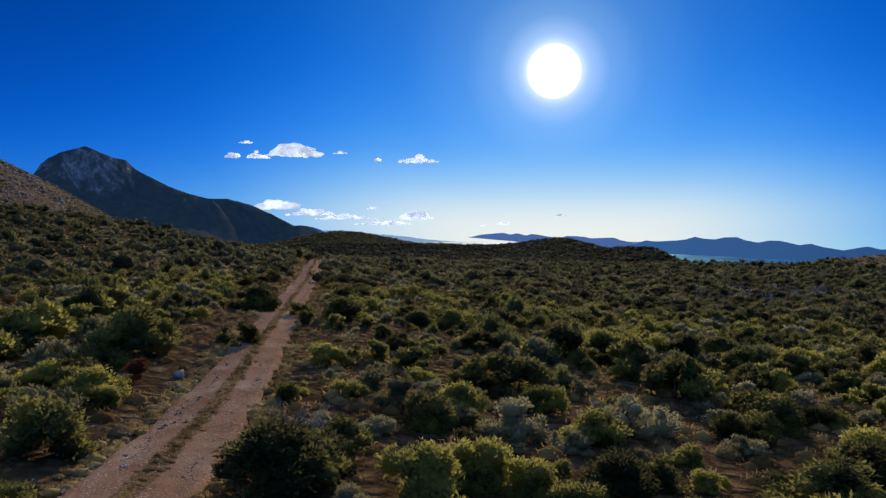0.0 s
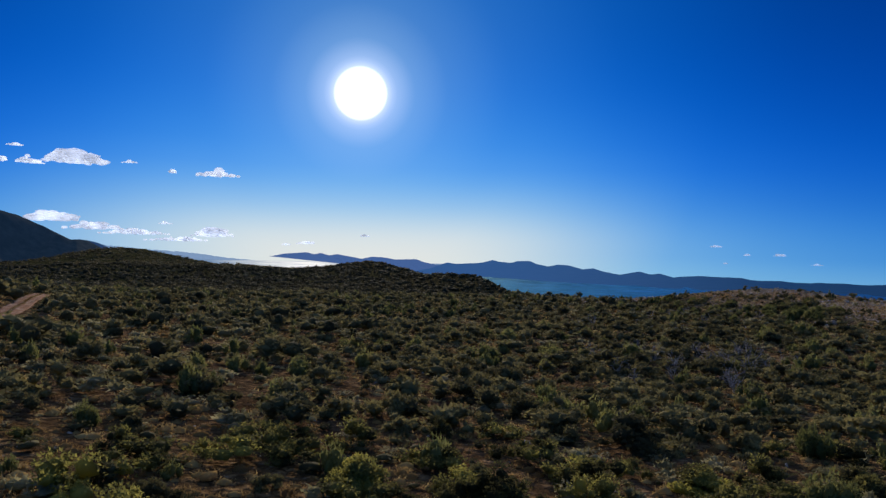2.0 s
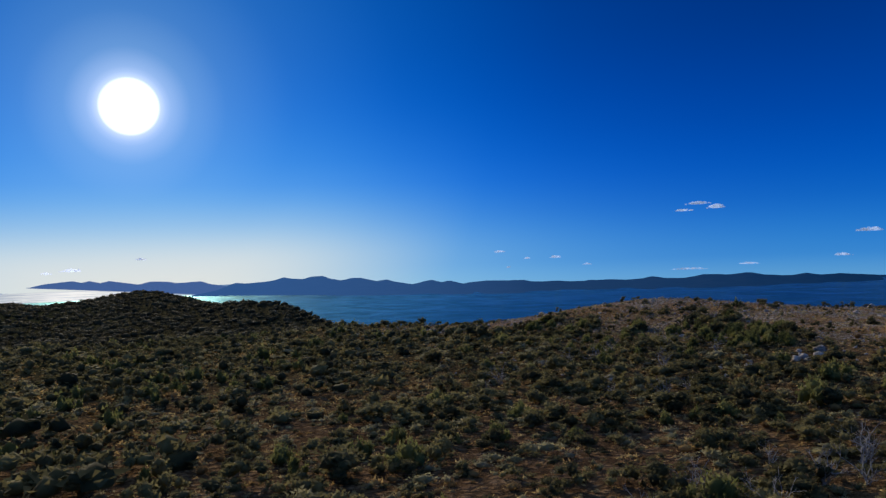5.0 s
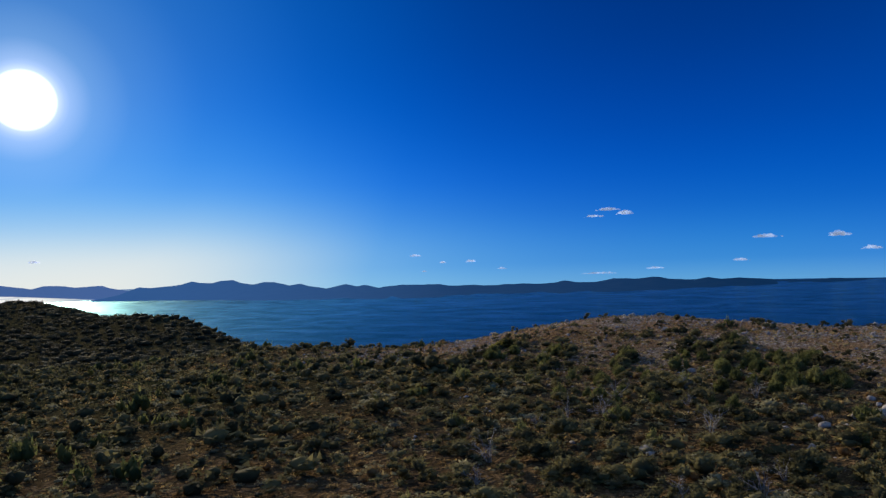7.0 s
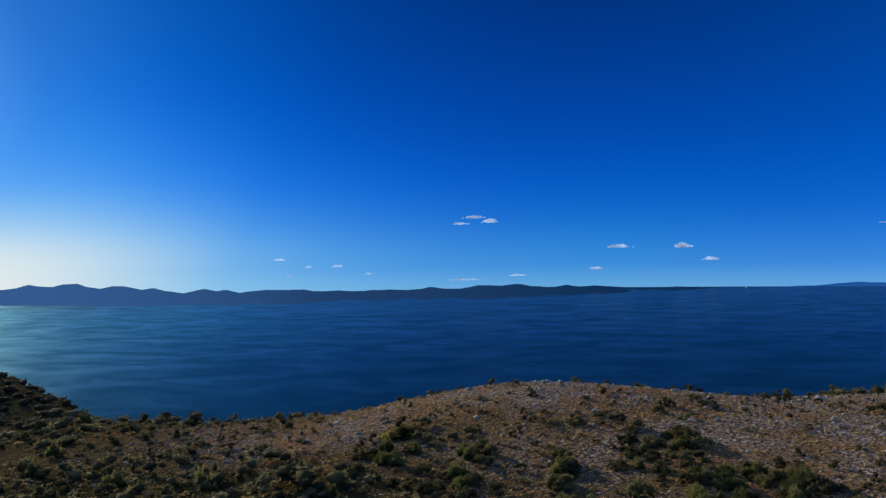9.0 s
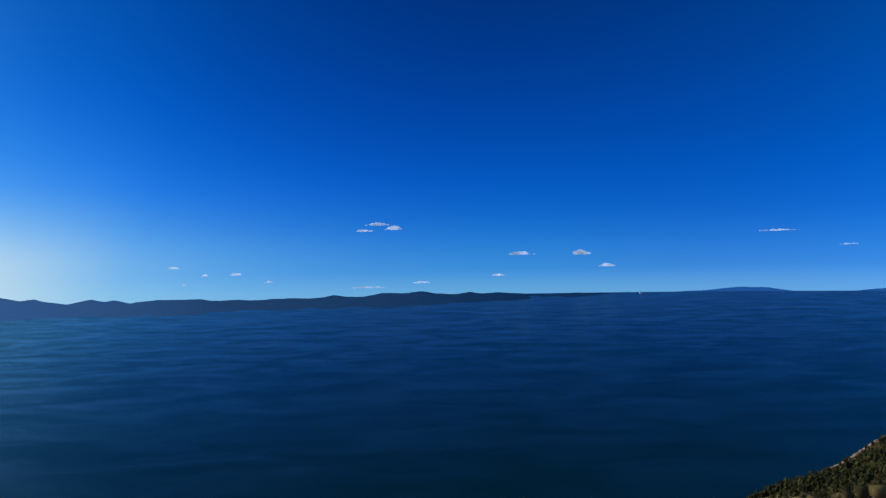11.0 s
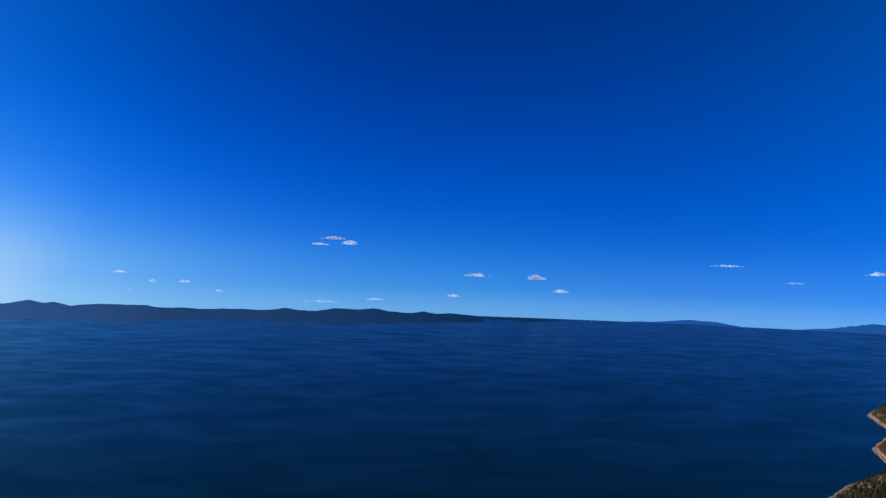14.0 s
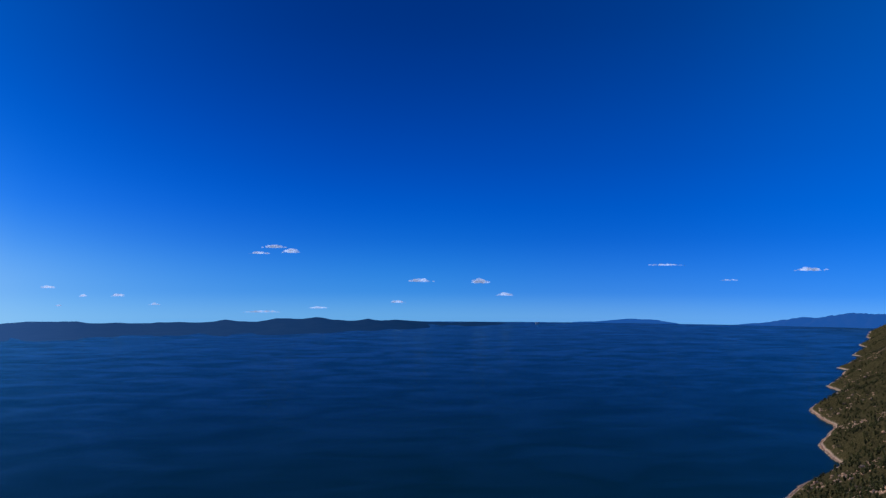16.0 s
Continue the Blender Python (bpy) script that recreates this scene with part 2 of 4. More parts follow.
MOUNTAIN = mountain_material()


# ---- the lie of the land ----
SEA = -150.0
HILLS = ((-102, 743, 18.9, 70, 156), (-2, 653, 4.8, 76, 118), (77, 445, 11.5, 37, 92), (86.5, 297, 8.0, 16, 57),
         (127, 187, 5.4, 25, 31), (-404, 564, 90.8, 109, 224), (-40, 60, 2.7, 48, 76), (50, 39, -2.9, 40, 151),
         (160.5, 128, 2.5, 24, 28), (-33, 395, 7.5, 99, 61), (151, -22, 2.2, 60, 58), (-95, 148, 13.0, 51, 62), (-193, 326, 18.5, 59, 78))
CREST_Y = (-150, 0, 100, 150, 200, 250, 320, 450, 700)
CREST_X = (199, 205, 200, 167, 126, 81, 91, 74, 69)
SHORE_X = (300, 730, 838, 1000, 1430, 1700, 2100, 2500, 3324, 4096, 6100)
SHORE_Y = (330, 195, 172, 127, 116, 82, 36, -24, -129, -233, -498)
COVE_X = (760, 900, 1014, 1116, 1273, 1400, 1670, 1742, 2089, 2134, 2486, 2553, 2900, 3000, 3400, 3500)
COVE_Y = (0, 0, -1, 1, -1, 1, -1, 1, -1, 1, -1, 1, -1, 1, -1, 1)


def wave_noise(x, y, seed, scale, octaves=4):
    """Smooth value noise on arrays."""
    total, amp = np.zeros_like(x, dtype=float), 1.0
    for o in range(octaves):
        u, v = x / scale + seed * 17.3 + o * 5.7, y / scale - seed * 9.1 + o * 3.3
        iu, iv = np.floor(u), np.floor(v)
        fu, fv = u - iu, v - iv
        fu, fv = fu * fu * (3 - 2 * fu), fv * fv * (3 - 2 * fv)

        def h(a, b):
            k = np.sin(a * 127.1 + b * 311.7 + seed * 74.7) * 43758.5453
            return k - np.floor(k)
        total += amp * ((h(iu, iv) * (1 - fu) + h(iu + 1, iv) * fu) * (1 - fv) + (h(iu, iv + 1) * (1 - fu) + h(iu + 1, iv + 1) * fu) * fv - 0.5)
        amp, scale = amp * 0.5, scale * 0.5
    return total


TRACK = ((-5.2, -10), (-5.5, 5), (-5.8, 13), (-6.3, 19), (-7.0, 25), (-8.2, 33), (-10.1, 46), (-12.4, 62), (-15.3, 82), (-18.2, 99), (-21, 117), (-23.5, 132), (-26, 147), (-29, 165))


def track_gap(x, y):
    """How far a place lies from the middle of the track."""
    best = np.full(np.shape(x), 1e9)
    for (ax, ay), (bx, by) in zip(TRACK, TRACK[1:]):
        dx, dy = bx - ax, by - ay
        k = np.clip(((x - ax) * dx + (y - ay) * dy) / (dx * dx + dy * dy), 0, 1)
        best = np.minimum(best, np.hypot(x - ax - k * dx, y - ay - k * dy))
    return best


def stony(x, y):
    """How bare and stony the ground is: 1 along the crest above the sea and on the left slope."""
    gap = np.interp(y, CREST_Y, CREST_X) - x + wave_noise(x, y, 14, 30, 3) * 26
    wide = np.interp(y, (60, 100, 125, 150, 178), (54, 104, 112, 90, 60))
    bare = np.clip((wide - gap) / 28, 0, 1) * np.clip((y + 40) / 60, 0, 1)
    slope = np.clip(((-x - 0.42 * y) - 10 + wave_noise(x, y, 15, 70, 3) * 60) / 70, 0, 1) * np.clip((y - 240) / 120, 0, 1)
    return np.maximum(bare * np.clip((238 - y) / 45, 0.12, 1) * (x < 300) * (y < 420), slope * 0.72)


def land(x, y, sunk=0.0):
    """Height of the ground. sunk: how far it dips under the finer sheet of the headland."""
    x, y = np.asarray(x, float), np.asarray(y, float)
    yy = np.minimum(y, 900)
    z = -5.31 + 0.0035 * np.clip(x, -900, 900) - 0.0292 * np.maximum(yy, -500)
    for a, b, h, sx, sy in HILLS:
        z = z + h * np.exp(-((x - a) / sx) ** 2 - ((y - b) / sy) ** 2)
    s = (x - np.interp(y, CREST_Y, CREST_X)) / 15
    z = z - 0.55 * 15 * np.logaddexp(0, s) - 0.5 * np.maximum(y - 950, 0) * (x > -3000)
    far = np.clip((np.hypot(x - 60, y - 100) - 150) / 300, 0, 1)
    z = z + wave_noise(x, y, 3, 60) * 5.0 * far + wave_noise(x, y, 5, 9, 3) * 0.35
    z = z - 0.18 * np.exp(-(track_gap(x, y) / 1.75) ** 6)
    shore = np.interp(x, SHORE_X, SHORE_Y) + np.interp(x, COVE_X, COVE_Y) * 13 + wave_noise(x, y * 0 + 3, 8, 90, 3) * 12 * np.clip((x - 800) / 300, 0, 1)
    rise = (shore - y)
    cape = SEA + np.where(rise > 0, np.minimum(rise * 0.9, 6) + 0.5 * np.maximum(rise - 6, 0), rise * 0.6)
    cape = np.minimum(cape, -30 - 0.02 * rise) + wave_noise(x, y, 11, 90) * 16 * np.clip(rise / 60, 0, 1)
    cape = np.where(x > 320, cape, -400) - sunk * (x > 600)
    return np.maximum(np.maximum(z, cape), SEA - 12 - sunk)


def grid_mesh(name, xs, ys, zs, mat, smooth=True):
    h, w = zs.shape
    co = np.stack([xs, ys, zs], -1).reshape(-1, 3)
    i = np.arange(h * w).reshape(h, w)
    quads = np.stack([i[:-1, :-1], i[:-1, 1:], i[1:, 1:], i[1:, :-1]], -1).reshape(-1, 4)
    return raw_mesh(name, co, quads, mat, smooth)


def raw_mesh(name, co, faces, mat, smooth=False):
    """A mesh from arrays of corners and of faces with the same number of corners."""
    me = bpy.data.meshes.new(name)
    k = faces.shape[1]
    me.vertices.add(len(co))
    me.vertices.foreach_set("co", np.ascontiguousarray(co, np.float32).ravel())
    me.loops.add(faces.size)
    me.loops.foreach_set("vertex_index", np.ascontiguousarray(faces, np.int32).ravel())
    me.polygons.add(len(faces))
    me.polygons.foreach_set("loop_start", np.arange(len(faces), dtype=np.int32) * k)
    if smooth:
        me.polygons.foreach_set("use_smooth", np.ones(len(faces), bool))
    me.update(calc_edges=True)
    me.validate()
    me.materials.append(mat)
    return me


grow = np.cumsum(1.1 * 1.075 ** np.arange(0, 72))
gx = np.concatenate([-26 - grow[::-1], np.arange(-26, 30, 0.75), np.arange(30, 190, 1.2), 190 + grow])
gy = np.concatenate([-8 - grow[::-1], np.arange(-8, 60, 0.85), np.arange(60, 235, 1.2), 235 + grow])
GX, GY = np.meshgrid(gx, gy)
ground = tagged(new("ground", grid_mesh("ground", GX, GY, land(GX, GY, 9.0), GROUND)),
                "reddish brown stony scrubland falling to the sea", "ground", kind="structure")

mask = ground.data.attributes.new("stony", "FLOAT", "POINT")
mask.data.foreach_set("value", stony(GX, GY).astype(np.float32).ravel())
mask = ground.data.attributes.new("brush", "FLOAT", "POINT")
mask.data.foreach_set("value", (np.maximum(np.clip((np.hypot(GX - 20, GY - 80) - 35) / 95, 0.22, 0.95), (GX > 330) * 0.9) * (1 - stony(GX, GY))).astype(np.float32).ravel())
mask = ground.data.attributes.new("waterline", "FLOAT", "POINT")
mask.data.foreach_set("value", np.clip((SEA + 5.5 - land(GX, GY)) / 1.5, 0, 1).astype(np.float32).ravel())

hx = np.concatenate([np.arange(590, 1500, 6.0), np.arange(1500, 3900, 14.0)])
hr = np.concatenate([[-60, -30, -14, -8, -5], np.arange(-3, 12, 1.5), 12 * 1.13 ** np.arange(0, 34)])
HX, HR = np.meshgrid(hx, hr)
HY = np.interp(HX, SHORE_X, SHORE_Y) + np.interp(HX, COVE_X, COVE_Y) * 13 - HR
HZ = land(HX, HY)
headland = tagged(new("headland_slope", grid_mesh("headland_slope", HX, HY, HZ, GROUND)), "steep wooded coast with a pale rocky waterline", "coast", kind="structure")
for name, values in (("waterline", np.clip((SEA + 2.9 - HZ) / 0.8, 0, 1)), ("brush", HZ * 0 + 0.9)):
    mask = headland.data.attributes.new(name, "FLOAT", "POINT")
    mask.data.foreach_set("value", values.astype(np.float32).ravel())

SEA_EDGE = 4300.0                                      # how far off the sea meets the sky
turns, rings = np.radians(np.linspace(0, 360, 241)), np.linspace(1, SEA_EDGE, 25)
WA, WR = np.meshgrid(turns, rings)
water = tagged(new("water", grid_mesh("water", 30 + WR * np.sin(WA), 110 + WR * np.cos(WA), WA * 0 + SEA, WATER)), "deep blue wind-ruffled sea", "sea", kind="structure")


# ---- distance: islands and the mountain ----


def z_shift(v, depth):
    """Lets gullies run askew down a flank."""
    return v * depth * 0.5


def far_ridge(name, az, el, dist, depth, seed, mat, rough=0.12, foot=SEA - 5, back=150, eye=(22, 105, 3), warp=3.0, craggy=0.0, jag=1.0):
    """A long hill whose crest shows at the given headings and heights, falling to the sea on both sides."""
    a = np.radians(np.linspace(az[0], az[-1], max(60, int((az[-1] - az[0]) * (13 if craggy else 9)))))
    v = np.linspace(-1, 1, 81 if craggy else 41)
    A, V = np.meshgrid(a, v)
    front = depth if np.isscalar(depth) else np.interp(np.degrees(A), *depth)
    depth = float(np.max(front))
    r = dist + np.where(V < 0, V * front, V * back)
    x, y = eye[0] + r * np.sin(A), eye[1] + r * np.cos(A)
    swing = np.degrees(A) + wave_noise(x, y, seed + 5, depth * 0.4, 4) * warp * np.minimum(1, np.abs(V) * 2.5)
    foot = foot if np.isscalar(foot) else np.interp(np.degrees(A), *foot)
    top = eye[2] + dist * np.tan(np.radians(np.interp(swing, az, el)))
    top = top + dist * wave_noise(np.degrees(A) * 1.0, A * 0 + seed, seed + 7, 1.3, 4) * 0.0022 * jag
    rise = (1 - np.abs(V) ** 1.25) * (top - foot)
    rug = wave_noise(x, y, seed, depth * 0.9, 4) * rough
    if craggy:
        fold = 1 - 2.6 * np.abs(wave_noise(x + z_shift(V, depth), y, seed + 2, depth * 0.30, 5))
        cliff = 1 / (1 + np.exp((np.abs(V) - 0.30 + 0.25 * wave_noise(x, y, seed + 3, depth * 0.35, 4)) * 26))
        rug = rug + craggy * (0.24 * fold + 0.28 * cliff - 0.18)
    z = foot + rise * (1 + rug * np.minimum(1, np.abs(V) * 3)) + wave_noise(x, y, seed + 1, depth * 0.12, 3) * 0.05 * rise
    brow = eye[2] + r * (np.tan(np.radians(np.interp(np.degrees(A), az, el))) + wave_noise(np.degrees(A), A * 0 + seed, seed + 7, 1.3, 4) * 0.0022 * jag)
    z = np.minimum(z, np.maximum(brow, foot))
    return tagged(new(name, grid_mesh(name, x, y, z, mat)), kind="structure")


isl_az = (12.6, 14.4, 15.2, 15.8, 16.5, 18.0, 18.7, 19.4, 20.0, 20.9, 21.5, 22.4, 23.0, 23.8, 24.7, 25.4, 26.6, 27.4, 28.1, 29.4, 30.9, 31.7, 32.4, 33.45, 34.4, 35.2, 37.0, 38.3, 39.0, 41.0, 42.0, 43.7, 45.7,
          47.3, 48.1, 49.0, 50.5, 51.8, 53.8, 54.7, 56.1, 57.8, 58.7, 59.6, 60.8, 61.8, 63.5, 64.8, 66.9, 68.9, 70.5, 71.5)
isl_el = (-2.05, -1.72, -1.42, -1.22, -1.32, -1.26, -1.15, -0.96, -1.1, -1.16, -0.98, -0.97, -1.22, -1.36, -1.22, -1.22, -1.55, -1.4, -1.6, -1.88, -1.55, -1.76, -1.68, -1.97, -1.8, -1.76, -1.84, -1.82, -1.95, -1.96, -2.02, -1.98, -1.99,
          -1.98, -1.84, -1.98, -1.98, -1.74, -1.8, -1.67, -1.86, -1.98, -1.82, -1.96, -1.86, -1.95, -2.05, -2.1, -2.02, -2.05, -2.15, -2.3)
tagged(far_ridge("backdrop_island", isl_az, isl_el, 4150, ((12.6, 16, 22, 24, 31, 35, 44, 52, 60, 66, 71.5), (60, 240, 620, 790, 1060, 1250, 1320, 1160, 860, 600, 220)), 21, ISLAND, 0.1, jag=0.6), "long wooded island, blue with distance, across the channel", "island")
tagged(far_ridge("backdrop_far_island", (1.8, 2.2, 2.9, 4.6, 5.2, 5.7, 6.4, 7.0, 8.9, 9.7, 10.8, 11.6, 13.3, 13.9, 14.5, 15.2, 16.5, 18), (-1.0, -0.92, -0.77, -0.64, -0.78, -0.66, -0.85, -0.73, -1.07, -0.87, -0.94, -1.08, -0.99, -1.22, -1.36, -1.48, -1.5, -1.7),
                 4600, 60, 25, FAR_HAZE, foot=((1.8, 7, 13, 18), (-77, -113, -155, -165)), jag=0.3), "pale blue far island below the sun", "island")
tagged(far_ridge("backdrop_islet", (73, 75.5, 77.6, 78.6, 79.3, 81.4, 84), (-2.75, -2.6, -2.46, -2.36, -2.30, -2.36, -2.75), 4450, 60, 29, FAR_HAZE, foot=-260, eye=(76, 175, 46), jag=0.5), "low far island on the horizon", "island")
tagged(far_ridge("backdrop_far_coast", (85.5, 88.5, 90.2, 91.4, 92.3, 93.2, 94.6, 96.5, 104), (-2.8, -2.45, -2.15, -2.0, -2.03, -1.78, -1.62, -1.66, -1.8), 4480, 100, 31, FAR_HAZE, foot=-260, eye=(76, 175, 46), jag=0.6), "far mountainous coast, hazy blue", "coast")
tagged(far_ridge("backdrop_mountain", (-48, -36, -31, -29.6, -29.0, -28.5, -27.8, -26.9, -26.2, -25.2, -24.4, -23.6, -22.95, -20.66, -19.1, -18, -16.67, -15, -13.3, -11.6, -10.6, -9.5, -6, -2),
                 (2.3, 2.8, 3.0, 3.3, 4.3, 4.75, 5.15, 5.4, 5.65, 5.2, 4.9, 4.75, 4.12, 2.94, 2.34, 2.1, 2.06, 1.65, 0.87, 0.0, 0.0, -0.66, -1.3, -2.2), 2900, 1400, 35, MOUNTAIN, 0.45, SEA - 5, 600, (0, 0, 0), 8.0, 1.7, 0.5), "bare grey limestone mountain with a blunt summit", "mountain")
RANGE = far_material("hazy_far_range", (0.02, 0.025, 0.03), (0.10, 0.22, 0.42), (0.22, 0.33, 0.52))
SPUR = far_material("hazy_spur", (0.03, 0.035, 0.04), (0.012, 0.036, 0.095), (0.022, 0.056, 0.15))
tagged(far_ridge("backdrop_spur", (-15, -13, -12, -11.2, -10.5, -9.9, -9.3, -8.6, -7.6), (0.3, 0.1, 0.0, 0.08, 0.02, -0.2, -0.55, -0.9, -1.6), 4280, 90, 37, SPUR, eye=(0, 0, 0)), "rocky spur below the mountain, blue with haze", "mountain")
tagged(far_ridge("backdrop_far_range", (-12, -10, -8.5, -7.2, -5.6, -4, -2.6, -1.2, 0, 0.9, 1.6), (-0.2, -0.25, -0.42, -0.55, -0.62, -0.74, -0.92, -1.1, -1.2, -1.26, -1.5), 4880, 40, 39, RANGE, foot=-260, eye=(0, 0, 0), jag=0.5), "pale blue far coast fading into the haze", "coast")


def far_water():
    """The last strip of sea before the horizon: a curved backdrop with painted, glowing sun glitter."""
    m, n, l, b = material("painted_glitter_sea", 0.5, 0.2)
    p = place(n)
    xyz = n.new("ShaderNodeSeparateXYZ")
    l.new(p, xyz.inputs[0])
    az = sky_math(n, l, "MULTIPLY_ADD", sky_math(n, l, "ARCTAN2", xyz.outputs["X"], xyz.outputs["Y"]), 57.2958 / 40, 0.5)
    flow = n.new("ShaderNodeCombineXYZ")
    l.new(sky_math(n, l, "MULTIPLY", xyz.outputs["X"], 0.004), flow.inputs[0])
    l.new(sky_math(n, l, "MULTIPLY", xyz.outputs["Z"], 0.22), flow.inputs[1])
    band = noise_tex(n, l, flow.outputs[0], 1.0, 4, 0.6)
    # glitter as emission: white at the sun's heading, blue to the sides
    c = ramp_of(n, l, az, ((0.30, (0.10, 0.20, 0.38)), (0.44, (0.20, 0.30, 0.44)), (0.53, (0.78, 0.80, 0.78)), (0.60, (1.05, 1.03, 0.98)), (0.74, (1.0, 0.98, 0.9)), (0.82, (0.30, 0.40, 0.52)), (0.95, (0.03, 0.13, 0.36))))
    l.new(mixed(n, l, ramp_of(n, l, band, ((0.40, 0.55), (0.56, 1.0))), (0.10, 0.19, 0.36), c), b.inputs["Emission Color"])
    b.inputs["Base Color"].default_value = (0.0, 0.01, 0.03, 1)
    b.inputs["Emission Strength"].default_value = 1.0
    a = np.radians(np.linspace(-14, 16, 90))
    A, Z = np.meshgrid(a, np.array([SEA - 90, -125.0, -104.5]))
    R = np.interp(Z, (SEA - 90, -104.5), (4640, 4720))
    return tagged(new("backdrop_far_water", grid_mesh("backdrop_far_water", R * np.sin(A), R * np.cos(A), Z, m)), "strip of far sea with painted sun glitter", "sea", kind="structure")


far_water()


# ---- the track ----
def track_material():
    m, n, l, b = material("packed_red_gravel", 1.0, 0.0)
    p = place(n)
    a = noise_tex(n, l, p, 0.7, 5)
    f = noise_tex(n, l, p, 9.0, 6, 0.75)
    c = ramp_of(n, l, a, ((0.35, (0.265, 0.138, 0.080)), (0.55, (0.345, 0.202, 0.128)), (0.7, (0.42, 0.288, 0.20))))
    c = mixed(n, l, ramp_of(n, l, f, ((0.56, 0.0), (0.70, 0.8))), c, (0.42, 0.36, 0.30))
    c = mixed(n, l, ramp_of(n, l, f, ((0.30, 1.0), (0.42, 0.0))), c, (0.15, 0.09, 0.055))
    # bare gravel in the two ruts, litter and dry grass on the strip between them and along the edges
    rut = n.new("ShaderNodeAttribute")
    rut.attribute_name = "rut"
    worn = sky_math(n, l, "MULTIPLY_ADD", noise_tex(n, l, p, 2.2, 5, 0.7), 0.9, sky_math(n, l, "ADD", rut.outputs["Fac"], -0.45))
    litter = ramp_of(n, l, f, ((0.35, (0.09, 0.05, 0.028)), (0.5, (0.20, 0.125, 0.066)), (0.66, (0.34, 0.235, 0.13))))
    c = mixed(n, l, ramp_of(n, l, worn, ((0.30, 0.0), (0.52, 1.0))), litter, c)
    grit = n.new("ShaderNodeTexVoronoi")
    grit.inputs["Scale"].default_value = 11.0
    l.new(p, grit.inputs["Vector"])
    spot = sky_math(n, l, "MULTIPLY", ramp_of(n, l, grit.outputs["Distance"], ((0.20, 1.0), (0.34, 0.0))), ramp_of(n, l, noise_tex(n, l, p, 0.9, 4), ((0.40, 0.0), (0.54, 0.9))))
    c = mixed(n, l, spot, c, (0.50, 0.44, 0.38))
    l.new(c, b.inputs["Base Color"])
    bumped(n, l, b, sky_math(n, l, "MULTIPLY_ADD", spot, 0.5, f), 0.9, 0.07)
    return m


def track_mesh():
    pts = np.array(TRACK, float)
    run = np.concatenate([[0], np.cumsum(np.hypot(*np.diff(pts, axis=0).T))])
    s = np.arange(0, run[-1], 0.35)
    cx, cy = np.interp(s, run, pts[:, 0]), np.interp(s, run, pts[:, 1])
    k = np.ones(25) / 25
    pad = lambda q: np.convolve(np.pad(q, 12, mode="edge"), k, "valid")
    cx, cy = pad(cx), pad(cy)
    dx, dy = np.gradient(cx), np.gradient(cy)
    d = np.hypot(dx, dy)
    nx, ny = dy / d, -dx / d
    across = np.linspace(-1, 1, 25)
    S, A = np.meshgrid(s, across, indexing="ij")
    half = 1.2 + wave_noise(S, A * 0 + np.sign(A) * 3, 41, 2.2, 3) * 0.28
    off = A * half
    x, y = cx[:, None] + nx[:, None] * off, cy[:, None] + ny[:, None] * off
    rut = -0.06 * np.exp(-((np.abs(off) - 0.70) / 0.26) ** 2)
    z = land(x, y) + 0.17 + rut + wave_noise(x, y, 43, 0.8, 3) * 0.04 - 0.20 * np.abs(A) ** 10
    me = grid_mesh("dirt_track", x, y, z, track_material())
    worn = np.exp(-((np.abs(off) - 0.72) / 0.50) ** 4)
    me.attributes.new("rut", "FLOAT", "POINT").data.foreach_set("value", worn.astype(np.float32).ravel())
    return me


tagged(new("dirt_track", track_mesh()), "reddish gravel track with two wheel ruts", "track", kind="structure")


# ---- plants ----
def leaf_material(name, stops, scale, translucent, gloss=0.04):
    """Leaves: the colour wanders from plant to plant and from leaf to leaf, some light passes through."""
    m, n, l, b = material(name, 0.8, gloss)
    p = place(n)
    info = n.new("ShaderNodeObjectInfo")
    plant = noise_tex(n, l, p, scale, 2)
    leaf = n.new("ShaderNodeNewGeometry").outputs["Random Per Island"]
    s = sky_math(n, l, "MULTIPLY_ADD", info.outputs["Random"], 0.34, -0.17)
    s = sky_math(n, l, "ADD", s, sky_math(n, l, "MULTIPLY_ADD", plant, 1.5, -0.25))
    s = sky_math(n, l, "ADD", s, sky_math(n, l, "MULTIPLY_ADD", leaf, 0.18, -0.09))
    c = ramp_of(n, l, s, stops)
    l.new(c, b.inputs["Base Color"])
    t = n.new("ShaderNodeBsdfTranslucent")
    l.new(c, t.inputs["Color"])
    mx = n.new("ShaderNodeMixShader")
    mx.inputs["Fac"].default_value = translucent
    l.new(b.outputs[0], mx.inputs[1])
    l.new(t.outputs[0], mx.inputs[2])
    l.new(mx.outputs[0], n["Material Output"].inputs["Surface"])
    return m


LEAF = leaf_material("evergreen_leaves", ((0.24, (0.052, 0.050, 0.022)), (0.42, (0.140, 0.132, 0.044)), (0.56, (0.245, 0.225, 0.064)), (0.74, (0.40, 0.36, 0.085))), 0.40, 0.60)
HILL_LEAF = leaf_material("hillside_leaves", ((0.28, (0.060, 0.056, 0.028)), (0.5, (0.125, 0.112, 0.050)), (0.72, (0.25, 0.215, 0.09))), 0.3, 0.44)
FAR_LEAF = leaf_material("far_evergreen_leaves", ((0.3, (0.060, 0.053, 0.028)), (0.5, (0.112, 0.098, 0.050)), (0.72, (0.19, 0.158, 0.082))), 0.12, 0.35)
JUNIPER = leaf_material("juniper_needles", ((0.28, (0.075, 0.086, 0.032)), (0.5, (0.14, 0.15, 0.050)), (0.72, (0.22, 0.215, 0.075))), 0.5, 0.55)
